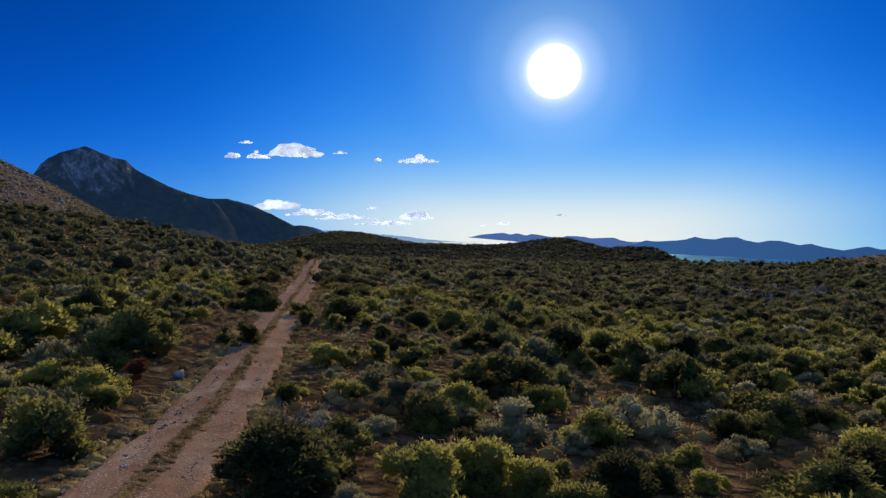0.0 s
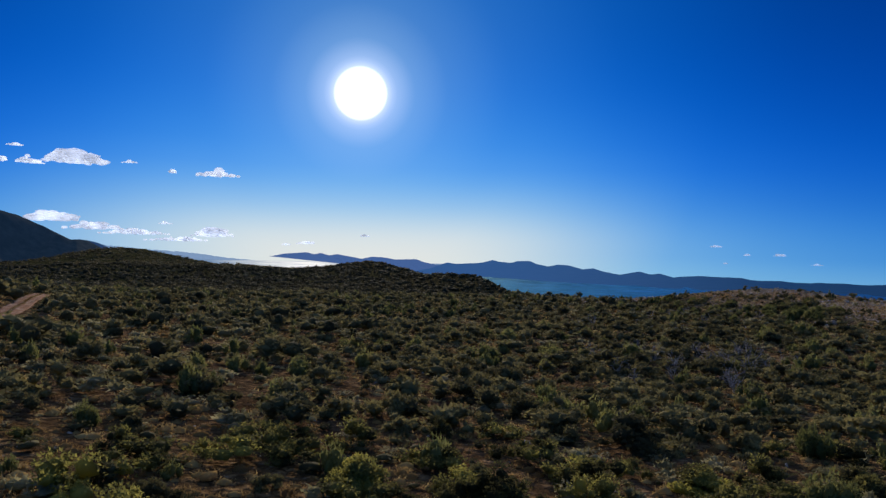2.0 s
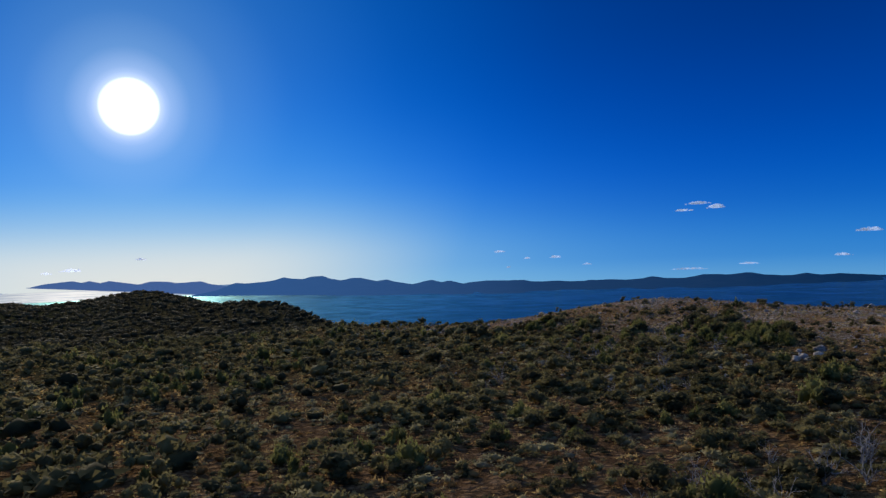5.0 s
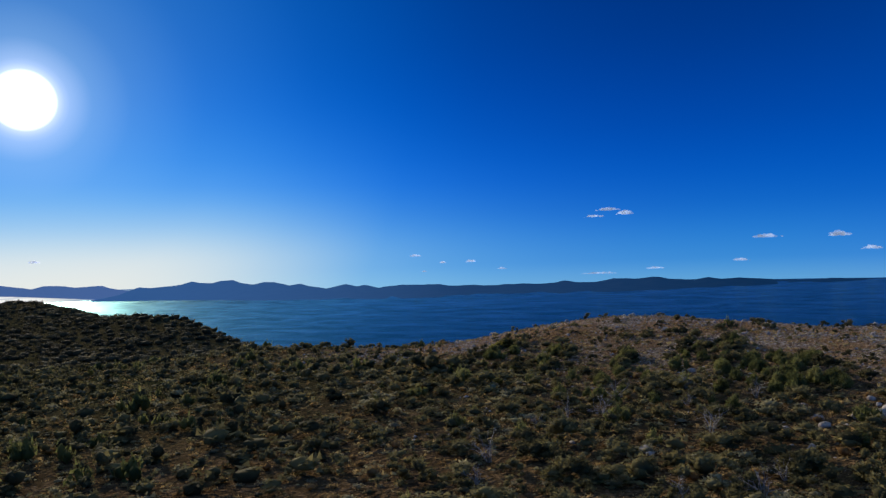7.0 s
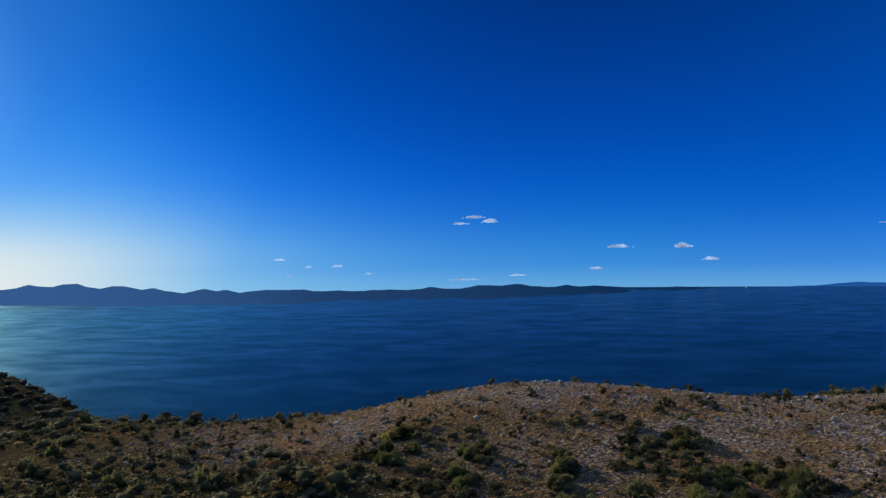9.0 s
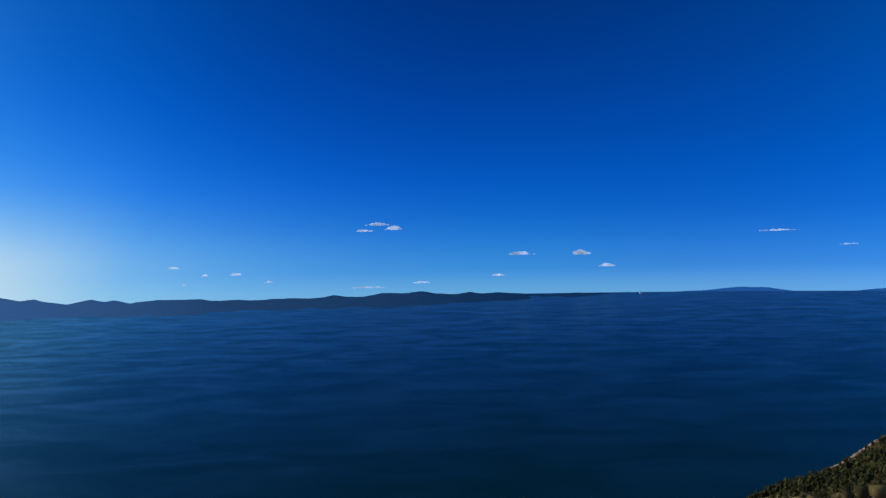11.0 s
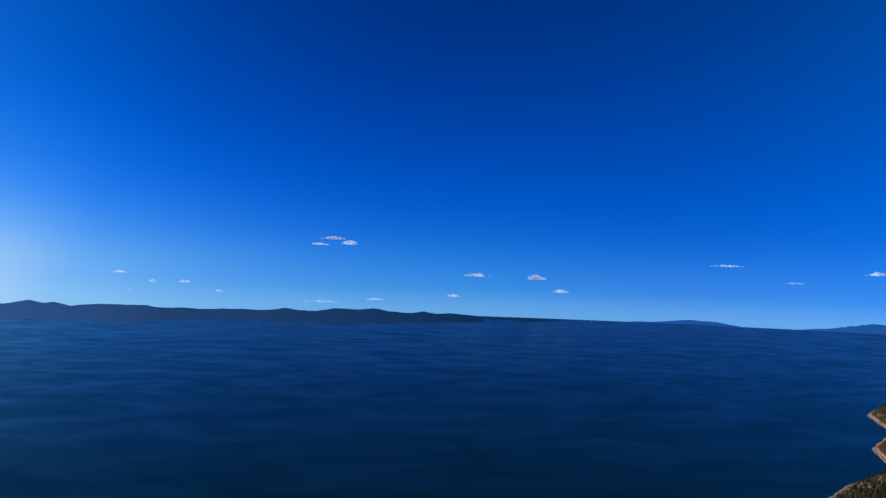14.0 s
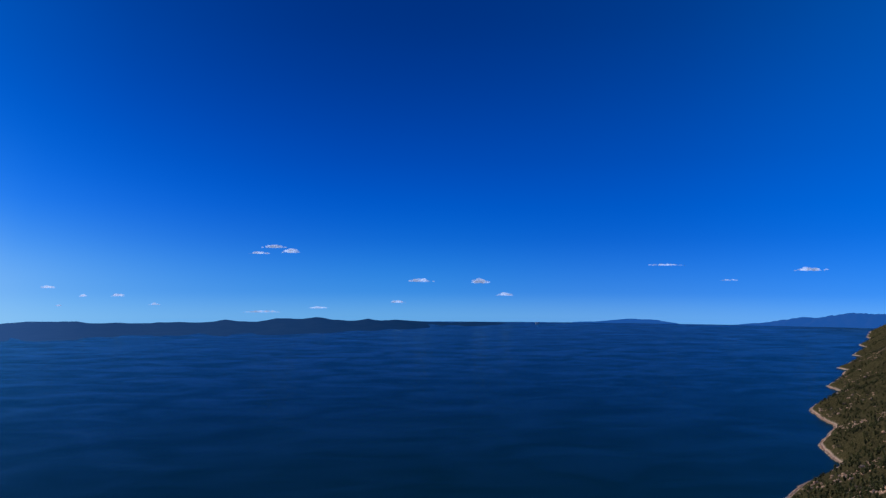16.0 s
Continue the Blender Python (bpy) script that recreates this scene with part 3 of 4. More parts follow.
GREY = leaf_material("grey_green_leaves", ((0.28, (0.15, 0.136, 0.066)), (0.5, (0.26, 0.236, 0.118)), (0.72, (0.39, 0.35, 0.195))), 0.6, 0.5)
DULL_GREY = leaf_material("dull_grey_green_leaves", ((0.28, (0.11, 0.102, 0.056)), (0.5, (0.19, 0.175, 0.098)), (0.72, (0.29, 0.26, 0.155))), 0.6, 0.5)
STRAW = leaf_material("dry_brown_grass", ((0.28, (0.20, 0.120, 0.050)), (0.48, (0.345, 0.228, 0.092)), (0.66, (0.48, 0.34, 0.14)), (0.8, (0.56, 0.43, 0.19))), 0.35, 0.45, 0.0)
RUSTY = leaf_material("rust_red_dead_leaves", ((0.3, (0.10, 0.03, 0.015)), (0.7, (0.20, 0.07, 0.03))), 0.6, 0.3, 0.1)
PINE = leaf_material("pine_needles", ((0.3, (0.030, 0.036, 0.014)), (0.5, (0.055, 0.062, 0.022)), (0.75, (0.10, 0.105, 0.036))), 0.06, 0.35, 0.15)


def bark_material(name, a, c):
    m, n, l, b = material(name, 0.9, 0.1)
    f = noise_tex(n, l, place(n), 14, 4)
    l.new(ramp_of(n, l, f, ((0.3, a), (0.7, c))), b.inputs["Base Color"])
    return m


BARK = bark_material("grey_brown_bark", (0.06, 0.045, 0.035), (0.15, 0.12, 0.10))
DEAD = bark_material("bleached_dead_wood", (0.20, 0.185, 0.165), (0.42, 0.40, 0.37))


def ball(level):
    bm = bmesh.new()
    bmesh.ops.create_icosphere(bm, subdivisions=level, radius=1.0)
    co = np.array([v.co for v in bm.verts])
    tri = np.array([[v.index for v in f.verts] for f in bm.faces])
    bm.free()
    return co, tri


BALL = {1: ball(1), 2: ball(2)}
BALL[0] = (np.array([(1, 0, 0), (-1, 0, 0), (0, 1, 0), (0, -1, 0), (0, 0, 1), (0, 0, -1)], float), np.array([(0, 2, 4), (2, 1, 4), (1, 3, 4), (3, 0, 4), (2, 0, 5), (1, 2, 5), (3, 1, 5), (0, 3, 5)]))


def plant_shape(seed, lobes, leaves, long, wide, core=1, inner=0.70, upright=0.0, rugged=0.22, flat=0.02):
    """Arrays of a plant's crown: lumpy cores wrapped in single leaves. lobes: rows of x, y, z and three radii."""
    rng = np.random.default_rng(seed)
    lobes = np.array(lobes, float)
    parts, faces, count = [], [], 0
    bc, bt = BALL[core]
    for lo in lobes:
        c = bc * (1 + rng.normal(0, rugged * 0.6, (len(bc), 1))) * lo[3:] * inner + lo[:3]
        parts.append(c)
        faces.append(bt + count)
        count += len(c)
    area = (lobes[:, 3] * lobes[:, 5])
    pick = rng.choice(len(lobes), leaves, p=area / area.sum())
    d = rng.normal(size=(leaves, 3))
    d[:, 2] = np.where(rng.random(leaves) < 0.75, np.abs(d[:, 2]), d[:, 2])
    d /= np.linalg.norm(d, axis=1)[:, None]
    r = inner * 0.92 + (1.12 - inner * 0.92) * rng.random((leaves, 1)) ** 0.8
    at = lobes[pick, :3] + d * lobes[pick, 3:] * r
    at[:, 2] = np.maximum(at[:, 2], flat)
    axis = d * (1 - upright) + rng.normal(size=(leaves, 3)) * 0.55 * (1 - upright * 0.6)
    axis[:, 2] += upright * 1.3 + 0.15
    axis /= np.linalg.norm(axis, axis=1)[:, None]
    side = np.cross(axis, rng.normal(size=(leaves, 3)))
    side /= np.linalg.norm(side, axis=1)[:, None] + 1e-6
    ln = long * rng.uniform(0.6, 1.35, (leaves, 1))
    wd = wide * rng.uniform(0.6, 1.35, (leaves, 1))
    a, b = at - axis * ln * 0.4, at + axis * ln * 0.6
    tip = np.stack([a + side * wd * 0.5, b, a - side * wd * 0.5], 1).reshape(-1, 3)
    parts.append(tip)
    faces.append(np.arange(leaves)[:, None] * 3 + count + [0, 1, 2])
    return np.concatenate(parts), np.concatenate(faces)


def round_lobes(rng, n, width=1.0, height=0.8):
    """Lobes of an uneven crown that reaches down to the ground: a lumpy dome with some tufts standing out."""
    rows = []
    lean, oval = rng.uniform(0, 6.28), rng.uniform(0.75, 1.2)
    for i in range(n):
        a, up = rng.uniform(0, 6.28), rng.uniform(0.05, 1.0)
        r = rng.uniform(0.10, 0.25) * width * (2.0 if n == 1 else 1.7 if n < 3 else 1.3 if n < 6 else 1)
        d = 0 if n == 1 else 0.36 * width * math.sqrt(max(0.0, 1 - up * up)) * rng.uniform(0.55, 1.4)
        z = height * (0.60 * up + rng.uniform(-0.10, 0.20)) + 0.05 * math.cos(a - lean)
        rows.append((d * math.cos(a) * oval, d * math.sin(a) / oval, max(z if n > 1 else r * 0.6, r * 0.35), r, r * rng.uniform(0.8, 1.2), r * rng.uniform(0.7, 1.15) * height / 0.8))
    return rows


def plume_lobes(rng, n):
    rows = []
    for i in range(n):
        a, d = rng.uniform(0, 6.28), (rng.uniform(0.12, 0.36) if i else 0)
        h = rng.uniform(0.55, 1.0) if i else 1.15
        rows.append((d * math.cos(a), d * math.sin(a), h * 0.36, 0.19 * rng.uniform(0.8, 1.2), 0.19 * rng.uniform(0.8, 1.2), h * 0.44))
    return rows


def twig_shape(seed, stems, length, thick, forks=3, spread=0.5, rise=1.0):
    """Arrays of forked bare branches, three-sided and tapering."""
    rng = np.random.default_rng(seed)
    co, tri = [], []

    def limb(a, b, ra, rb):
        d = (b - a) / (np.linalg.norm(b - a) + 1e-9)
        s = np.cross(d, (0.3, 0.5, 0.8))
        s /= np.linalg.norm(s) + 1e-9
        t = np.cross(d, s)
        k = len(co) * 1
        for p, r in ((a, ra), (b, rb)):
            for j in range(3):
                w = j * 2.0944
                co.append(p + (s * math.cos(w) + t * math.sin(w)) * r)
        for j in range(3):
            q = (j + 1) % 3
            tri.extend([(k + j, k + q, k + 3 + q), (k + j, k + 3 + q, k + 3 + j)])

    def grow(a, d, ln, r, left):
        b = a + d * ln * 0.5 + rng.normal(0, 0.05, 3) * ln
        c = b + (d + rng.normal(0, 0.22, 3)) * ln * 0.5
        limb(a, b, r, r * 0.8)
        limb(b, c, r * 0.8, r * 0.55)
        if left:
            for _ in range(rng.integers(2, 4)):
                e = d + rng.normal(0, spread, 3)
                e[2] = abs(e[2]) * 0.8 + 0.1
                grow(c if rng.random() < 0.6 else b, e / np.linalg.norm(e), ln * rng.uniform(0.5, 0.8), r * 0.55, left - 1)
    for _ in range(stems):
        d = rng.normal(0, spread, 3)
        d[2] = rise
        grow(np.array([rng.normal(0, 0.06), rng.normal(0, 0.06), -0.05]), d / np.linalg.norm(d), length * rng.uniform(0.7, 1.1), thick, forks)
    return np.array(co), np.array(tri)


# ---- single shrubs beside the start of the walk, each a thing of its own ----
def shrub_kind(name, crown, leaf, label, group, stems=None):
    root = new(name)
    root.empty_display_size = 0.3
    part = new("foliage", raw_mesh("foliage", *crown, leaf))
    part.parent = root
    co, tri = stems if stems else twig_shape(int(crown[0].shape[0]), 1, 0.34, 0.026, 0, 0.2)
    stem = new("stem", raw_mesh("stem", co, tri, BARK))
    stem.parent = root
    return tagged(root, label, "shrub", group)


def level(x, y):
    return float(land(np.array([x]), np.array([y]))[0])


def put(kind, x, y, size, turn, tall=1.0):
    m = pose(x, y, level(x, y) - 0.02 - 0.07 * size, 0, 0, turn) @ Matrix.Diagonal((size, size, size * tall, 1))
    if not kind.get("used"):
        kind["used"] = 1
        kind.matrix_basis = m
        return kind
    ob = copy_thing(kind, Matrix())
    del ob["used"]
    ob.matrix_basis = m
    return ob


rs = np.random.default_rng(7)
BUSHES = [shrub_kind("evergreen_bush", plant_shape(100 + i, round_lobes(rs, 15), 1200, 0.080, 0.054, core=1, rugged=0.35), LEAF,
                     "rounded dark green evergreen bush on dry stony ground", "scrub bushes") for i in range(5)]
DENSE = [shrub_kind("dense_evergreen_bush", plant_shape(130 + i, round_lobes(rs, 26, 1.0, 0.7), 3900, 0.048, 0.032, core=1, rugged=0.3), LEAF,
                    "large dense dark evergreen bush with a broad crown", "scrub bushes") for i in range(2)]
FINE = [shrub_kind("leafy_bush", plant_shape(110 + i, round_lobes(rs, 22), 3000, 0.052, 0.035, core=1, inner=0.68, rugged=0.35), LEAF,
                   "rounded evergreen bush with small olive-green leaves", "scrub bushes") for i in range(4)]
FINE_GREY = [shrub_kind("woolly_shrub", plant_shape(116 + i, round_lobes(rs, 20, 1.0, 0.66), 1900, 0.050, 0.030, core=1, inner=0.68), GREY,
                        "low rounded grey-green shrub with woolly leaves", "grey shrubs") for i in range(3)]
SQUAT = [shrub_kind("squat_bush", plant_shape(140 + i, round_lobes(rs, 13, 1.0, 0.7), 850, 0.085, 0.058, core=1, rugged=0.35), HILL_LEAF,
                    "squat dark olive bush on the stony slope", "scrub bushes") for i in range(4)]
JUNIPERS = [shrub_kind("juniper", plant_shape(150 + i, plume_lobes(rs, 10), 1150, 0.12, 0.029, core=1, upright=0.6), JUNIPER,
                       "upright feathery green juniper with pointed plumes", "junipers") for i in range(3)]
SAGES = [shrub_kind("grey_shrub", plant_shape(170 + i, round_lobes(rs, 12, 1.0, 0.62), 600, 0.088, 0.050, core=1), GREY,
                    "low grey-green shrub among dry grass", "grey shrubs") for i in range(3)]
HALF = [shrub_kind("evergreen_bush", plant_shape(180 + i, round_lobes(rs, 15, 1.1, 0.75), 1150, 0.054, 0.036, core=1, inner=0.58, rugged=0.45), LEAF,
                   "broad olive-green evergreen bush among dry grass", "scrub bushes") for i in range(5)]
RUST = shrub_kind("withered_shrub", plant_shape(190, round_lobes(rs, 8, 1.0, 0.6), 1300, 0.10, 0.035, core=1), RUSTY,
                  "withered rust-red shrub beside the track", "withered shrubs")

KEY_BUSHES = ((-8.8, 30.4, 1.9), (-7.3, 38.2, 1.1), (-9.2, 19.4, 1.0), (-8.4, 15.2, 1.9), (-4.4, 21.3, 1.0), (-2.3, 16.0, 1.5), (-0.4, 19.5, 1.7), (-17.9, 30.1, 1.7),
              (-7.6, 12.0, 1.3), (3.5, 14.3, 1.7), (-0.3, 13.4, 2.1), (8.0, 15.0, 2.8), (8.5, 20.5, 1.6), (8.1, 35.9, 2.5), (13.1, 30.2, 1.7), (3.2, 22.4, 1.3),
              (10.3, 28.2, 1.3), (0.5, 21.2, 1.5), (5.8, 15.6, 0.8), (5.1, 60.2, 2.2), (8.3, 71.6, 2.3), (6.0, 71.1, 2.0), (-2.4, 66.7, 1.3), (-2.4, 60.2, 1.2), (-0.9, 59.4, 1.0),
              (-5.4, 36.3, 1.4), (-5.5, 40.1, 3.4), (-8.2, 41.9, 1.4), (-1.4, 40.9, 2.6), (0.3, 41.5, 2.2), (9.4, 39.3, 3.2))
KEY_MORE = ((-0.1, 58.0, 1.2), (2.5, 60.4, 0.9), (18.9, 66.8, 4.1), (9.4, 60.9, 1.4), (17.7, 59.9, 2.6), (16.8, 73.3, 2.1), (24.3, 59.3, 2.4), (24.7, 66.3, 2.1), (29.0, 92.5, 2.5),
            (57.1, 135.1, 3.8), (60.8, 127.0, 2.2), (66.8, 126.3, 4.1), (67.7, 122.6, 2.4), (108.0, 154.0, 4.7), (107.8, 167.0, 1.8), (116.6, 161.0, 1.7), (83.7, 166.9, 3.5))
KEY_DENSE = ((-11.5, 26.6, 3.7), (-11.9, 45.2, 3.3), (95.7, 182.6, 4.2))
KEY_JUNIPERS = ((-4.3, 68.3, 1.3), (28.6, 66.6, 2.0), (78.2, 137.2, 1.9), (78.0, 145.0, 1.5), (90.5, 138.0, 2.1), (92.1, 136.8, 2.2), (89.8, 139.4, 1.8), (91.6, 145.9, 2.2), (88.3, 141.0, 1.7), (93.4, 140.2, 1.9), (86.5, 137.9, 1.6), (84.6, 142.2, 1.8), (90.0, 143.6, 1.7), (95.3, 144.5, 1.8))
KEY_GREY = ((-1.8, 13.0, 0.8), (1.2, 17.0, 0.8), (4.8, 17.6, 0.7), (-3.2, 18.2, 0.9))
taken = []
for i, (x, y, w) in enumerate(KEY_BUSHES + KEY_MORE):
    put((DENSE[i % 2] if (y < 24 and w > 2) or (y < 64 and w > 2.1) else FINE[i % 4] if y < 24 else BUSHES[i % 5] if y < 44 else SQUAT[i % 4]), x, y, w * 0.98, i * 77, 1.0 if w < 2.6 else 0.68)
    taken.append((x, y, w))
for i, (x, y, w) in enumerate(KEY_DENSE):
    put(DENSE[i % 2], x, y, w * 0.98, i * 120, 0.9 if y < 100 else 0.6)
    taken.append((x, y, w))
for i, (x, y, w) in enumerate(KEY_JUNIPERS):
    put(JUNIPERS[i % 3], x, y, w * 0.95, i * 100)
    taken.append((x, y, w))
for i, (x, y, w) in enumerate(KEY_GREY):
    put(FINE_GREY[i % 3], x, y, w, i * 140)
    taken.append((x, y, w))
CLUMPS = ((98, 147, 6, 4.5, 24), (92, 160, 4, 3, 9), (88, 178, 5, 4, 10), (95, 171, 3, 2.5, 6), (102, 157, 4, 3, 9), (106, 155.5, 2.5, 2, 5), (103, 142.5, 5, 3, 12), (91, 139, 6, 5, 14), (86, 168, 5, 5, 13), (84, 153, 5, 4, 12))
crng = np.random.default_rng(17)
for cx, cy, rx, ry, many in CLUMPS:
    for i in range(many):
        x, y, w = float(cx + crng.normal(0, rx * 0.5)), float(cy + crng.normal(0, ry * 0.5)), float(crng.uniform(1.0, 2.4))
        put(JUNIPERS[crng.integers(3)] if crng.random() < 0.5 else SQUAT[crng.integers(4)], x, y, w, float(crng.uniform(0, 360)), float(crng.uniform(0.7, 1.0)))
        taken.append((x, y, w))
put(RUST, -9.9, 23.2, 1.3, 0)
taken.append((-9.9, 23.2, 3.2))


# ---- where plants grow ----
def scatter(x0, x1, y0, y1, cell, seed, room=1.7):
    """Jittered places, none on the track."""
    rng = np.random.default_rng(seed)
    x, y = np.meshgrid(np.arange(x0, x1, cell), np.arange(y0, y1, cell))
    x = (x + rng.uniform(0, cell, x.shape)).ravel()
    y = (y + rng.uniform(0, cell, y.shape)).ravel()
    ok = (track_gap(x, y) > room) & ((x > -0.70 * y - 14) | (y < 0) | (cell > 3.3))
    return x[ok], y[ok], rng


def apart_from_taken(x, y, k=0.45):
    ok = np.ones(len(x), bool)
    for a, b, w in taken:
        ok &= np.hypot(x - a, y - b) > w * k + 0.35
    return ok


def cover(x, y):
    """Share of the ground under bushes."""
    c = 0.87 + wave_noise(x, y, 61, 16, 3) * 1.1
    c = c * (1 - 0.925 * stony(x, y))
    return np.clip(c, 0.03 + 0.32 * (1 - stony(x, y)), 0.95)


NEAR = (-24, 30, 11, 58)
x, y, rng = scatter(*NEAR, 1.5, 71, 1.75)
verge = np.where(x < np.interp(y, [p[1] for p in TRACK], [p[0] for p in TRACK]), 3.4, 2.6) + wave_noise(x, y, 33, 6, 2) * 1.6     # open grass along the track
ok = apart_from_taken(x, y, 0.36) & (rng.random(len(x)) < cover(x, y) + 0.04) & (np.hypot(x, y - 8) > 5) & (track_gap(x, y) > verge)
for a, b in zip(x[ok], y[ok]):
    k = rng.random()
    w = float(np.clip(rng.lognormal(0.30, 0.36), 0.65, 2.7))
    close = b < 23
    if k < 0.36:
        kind, w, tall = (FINE_GREY if close else SAGES)[rng.integers(3)], w * 0.8, 1.0
    elif k < 0.46 and not close:
        kind, w, tall = JUNIPERS[rng.integers(3)], w * 0.75, 1.0
    else:
        kind, tall = FINE[rng.integers(4)] if close else BUSHES[rng.integers(5)] if b < 38 else HALF[rng.integers(5)], rng.uniform(0.75, 1.05)
        w = w if b < 38 else min(w * 1.25, 1.25 + 0.35 * w)
    put(kind, float(a), float(b), float(w), float(rng.uniform(0, 360)), float(tall))


def field(name, shapes, x, y, size, tall, rng, mat, label, category, sink=0.03):
    """Many plants or stones joined in one mesh."""
    which = rng.integers(0, len(shapes), len(x))
    turn = rng.uniform(0, 6.283, len(x))
    z = land(x, y) - sink
    co, tri, count = [], [], 0
    for i, (sc, st) in enumerate(shapes):
        k = np.nonzero(which == i)[0]
        if not len(k):
            continue
        c, s = np.cos(turn[k])[:, None], np.sin(turn[k])[:, None]
        w = size[k][:, None]
        px = (sc[None, :, 0] * c - sc[None, :, 1] * s) * w + x[k][:, None]
        py = (sc[None, :, 0] * s + sc[None, :, 1] * c) * w + y[k][:, None]
        pz = sc[None, :, 2] * w * tall[k][:, None] + z[k][:, None]
        co.append(np.stack([px, py, pz], -1).reshape(-1, 3))
        tri.append((st[None] + (np.arange(len(k)) * len(sc))[:, None, None] + count).reshape(-1, 3))
        count += len(k) * len(sc)
    return tagged(new(name, raw_mesh(name, np.concatenate(co), np.concatenate(tri), mat)), label, category, kind="stuff")


MID_ROUND = [plant_shape(200 + i, round_lobes(rs, 7, 1.1, 0.75), 240, 0.094, 0.066, core=1, inner=0.70, rugged=0.3) for i in range(8)]
FORE_ROUND = [plant_shape(270 + i, round_lobes(rs, 12, 1.1, 0.75), 900, 0.054, 0.037, core=1, inner=0.60, rugged=0.35) for i in range(6)]
MID_GREY = [plant_shape(210 + i, round_lobes(rs, 3, 1.0, 0.6), 90, 0.11, 0.07, core=1, inner=0.66, rugged=0.3) for i in range(5)]
MID_PLUME = [plant_shape(220 + i, plume_lobes(rs, 6), 240, 0.14, 0.040, core=1, upright=0.75) for i in range(4)]
BACK_ROUND = [plant_shape(230 + i, round_lobes(rs, 3, 1.1, 0.75), 46, 0.165, 0.12, core=1, inner=0.76, rugged=0.25) for i in range(6)]
BACK_PLUME = [plant_shape(235 + i, plume_lobes(rs, 4), 40, 0.24, 0.09, core=1, upright=0.75) for i in range(4)]
FAR_ROUND = [plant_shape(240 + i, round_lobes(rs, 1, 1.3, 0.75), 11, 0.26, 0.22, core=1, inner=0.80, rugged=0.3) for i in range(6)]
FAR_LUMP = [plant_shape(260 + i, round_lobes(rs, 1, 1.35), 5, 0.6, 0.4, core=0, rugged=0.4) for i in range(5)]


def from_valley(x, y):
    """Distance from the line of the open valley floor up to the crest."""
    best = np.full(np.shape(x), 1e9)
    for ax, ay, bx, by in ((5, 20, 38, 95), (38, 95, 84, 140)):
        dx, dy = bx - ax, by - ay
        k = np.clip(((x - ax) * dx + (y - ay) * dy) / (dx * dx + dy * dy), 0, 1)
        best = np.minimum(best, np.hypot(x - ax - k * dx, y - ay - k * dy))
    return best


# bushes of the middle ground
x, y, rng = scatter(-95, 150, 10, 235, 2.35, 73, 2.2)
near = (x > NEAR[0]) & (x < NEAR[1]) & (y > NEAR[2]) & (y < NEAR[3])
dell = np.exp(-((x - 86) / 11) ** 2 - ((y - 139) / 8) ** 2)
ok = ~near & (y > 26 - 0.3 * np.abs(x)) & apart_from_taken(x, y) & (rng.random(len(x)) < np.maximum(cover(x, y), np.maximum(dell, np.exp(-((x - 71) / 11) ** 2 - ((y - 152) / 16) ** 2)) * 0.72)) & (np.hypot(x, y) > 12)
x, y = x[ok], y[ok]
k = rng.random(len(x)) + wave_noise(x, y, 64, 40, 2) * 0.35 + 0.30 * (stony(x, y) > 0.4)
w = np.clip(rng.lognormal(0.74, 0.40, len(x)), 0.9, 4.6) * (1 - 0.5 * stony(x, y))
tall = rng.uniform(0.75, 1.1, len(x)) * np.clip(1.25 - 0.17 * w, 0.65, 1.0)
close = from_valley(x, y) < np.where(y < 85, 46, 34)
fore = close & (y < 68) & (x > -30) & (x < 42)
w = np.where(fore, np.minimum(w, 1.5 + 0.25 * w), w)
for name, part, shapes, mat, f, label in (("foreground_scrub", (k >= 0.38) & fore, FORE_ROUND, LEAF, 1.0, "leafy olive-green scrub beside the open ground"),
                                          ("evergreen_scrub", (k >= 0.38) & close & ~fore, MID_ROUND, HILL_LEAF, 1.0, "dense dark green evergreen scrub over stony ground"),
                                          ("hillside_scrub", (k >= 0.38) & ~close, BACK_ROUND, HILL_LEAF, 1.0, "dark green evergreen scrub on the hillside"),
                                          ("juniper_scrub", (k >= 0.26) & (k < 0.38) & close, MID_PLUME, JUNIPER, 0.85, "scattered upright green junipers"),
                                          ("hillside_junipers", (k >= 0.26) & (k < 0.38) & ~close, BACK_PLUME, JUNIPER, 0.85, "upright green junipers on the hillside"),
                                          ("grey_scrub", k < 0.26, MID_GREY, GREY, 0.75, "low grey-green shrubs between the bushes")):
    field(name, shapes, x[part], y[part], w[part] * f, tall[part], rng, mat, label, "scrub")

# small bushes dotted over the bare crest
x, y, rng = scatter(72, 160, 112, 205, 2.6, 76)
ok = (stony(x, y) > 0.5) & (x < np.interp(y, CREST_Y, CREST_X) - 9) & (rng.random(len(x)) < np.clip(0.42 + wave_noise(x, y, 69, 14, 2) * 1.2, 0.05, 0.9))
x, y = x[ok], y[ok]
field("crest_scrub", MID_ROUND, x, y, np.clip(rng.lognormal(-0.12, 0.5, len(x)), 0.4, 2.8), rng.uniform(0.6, 0.95, len(x)), rng, HILL_LEAF, "small dark bushes dotted over the stony crest", "scrub")

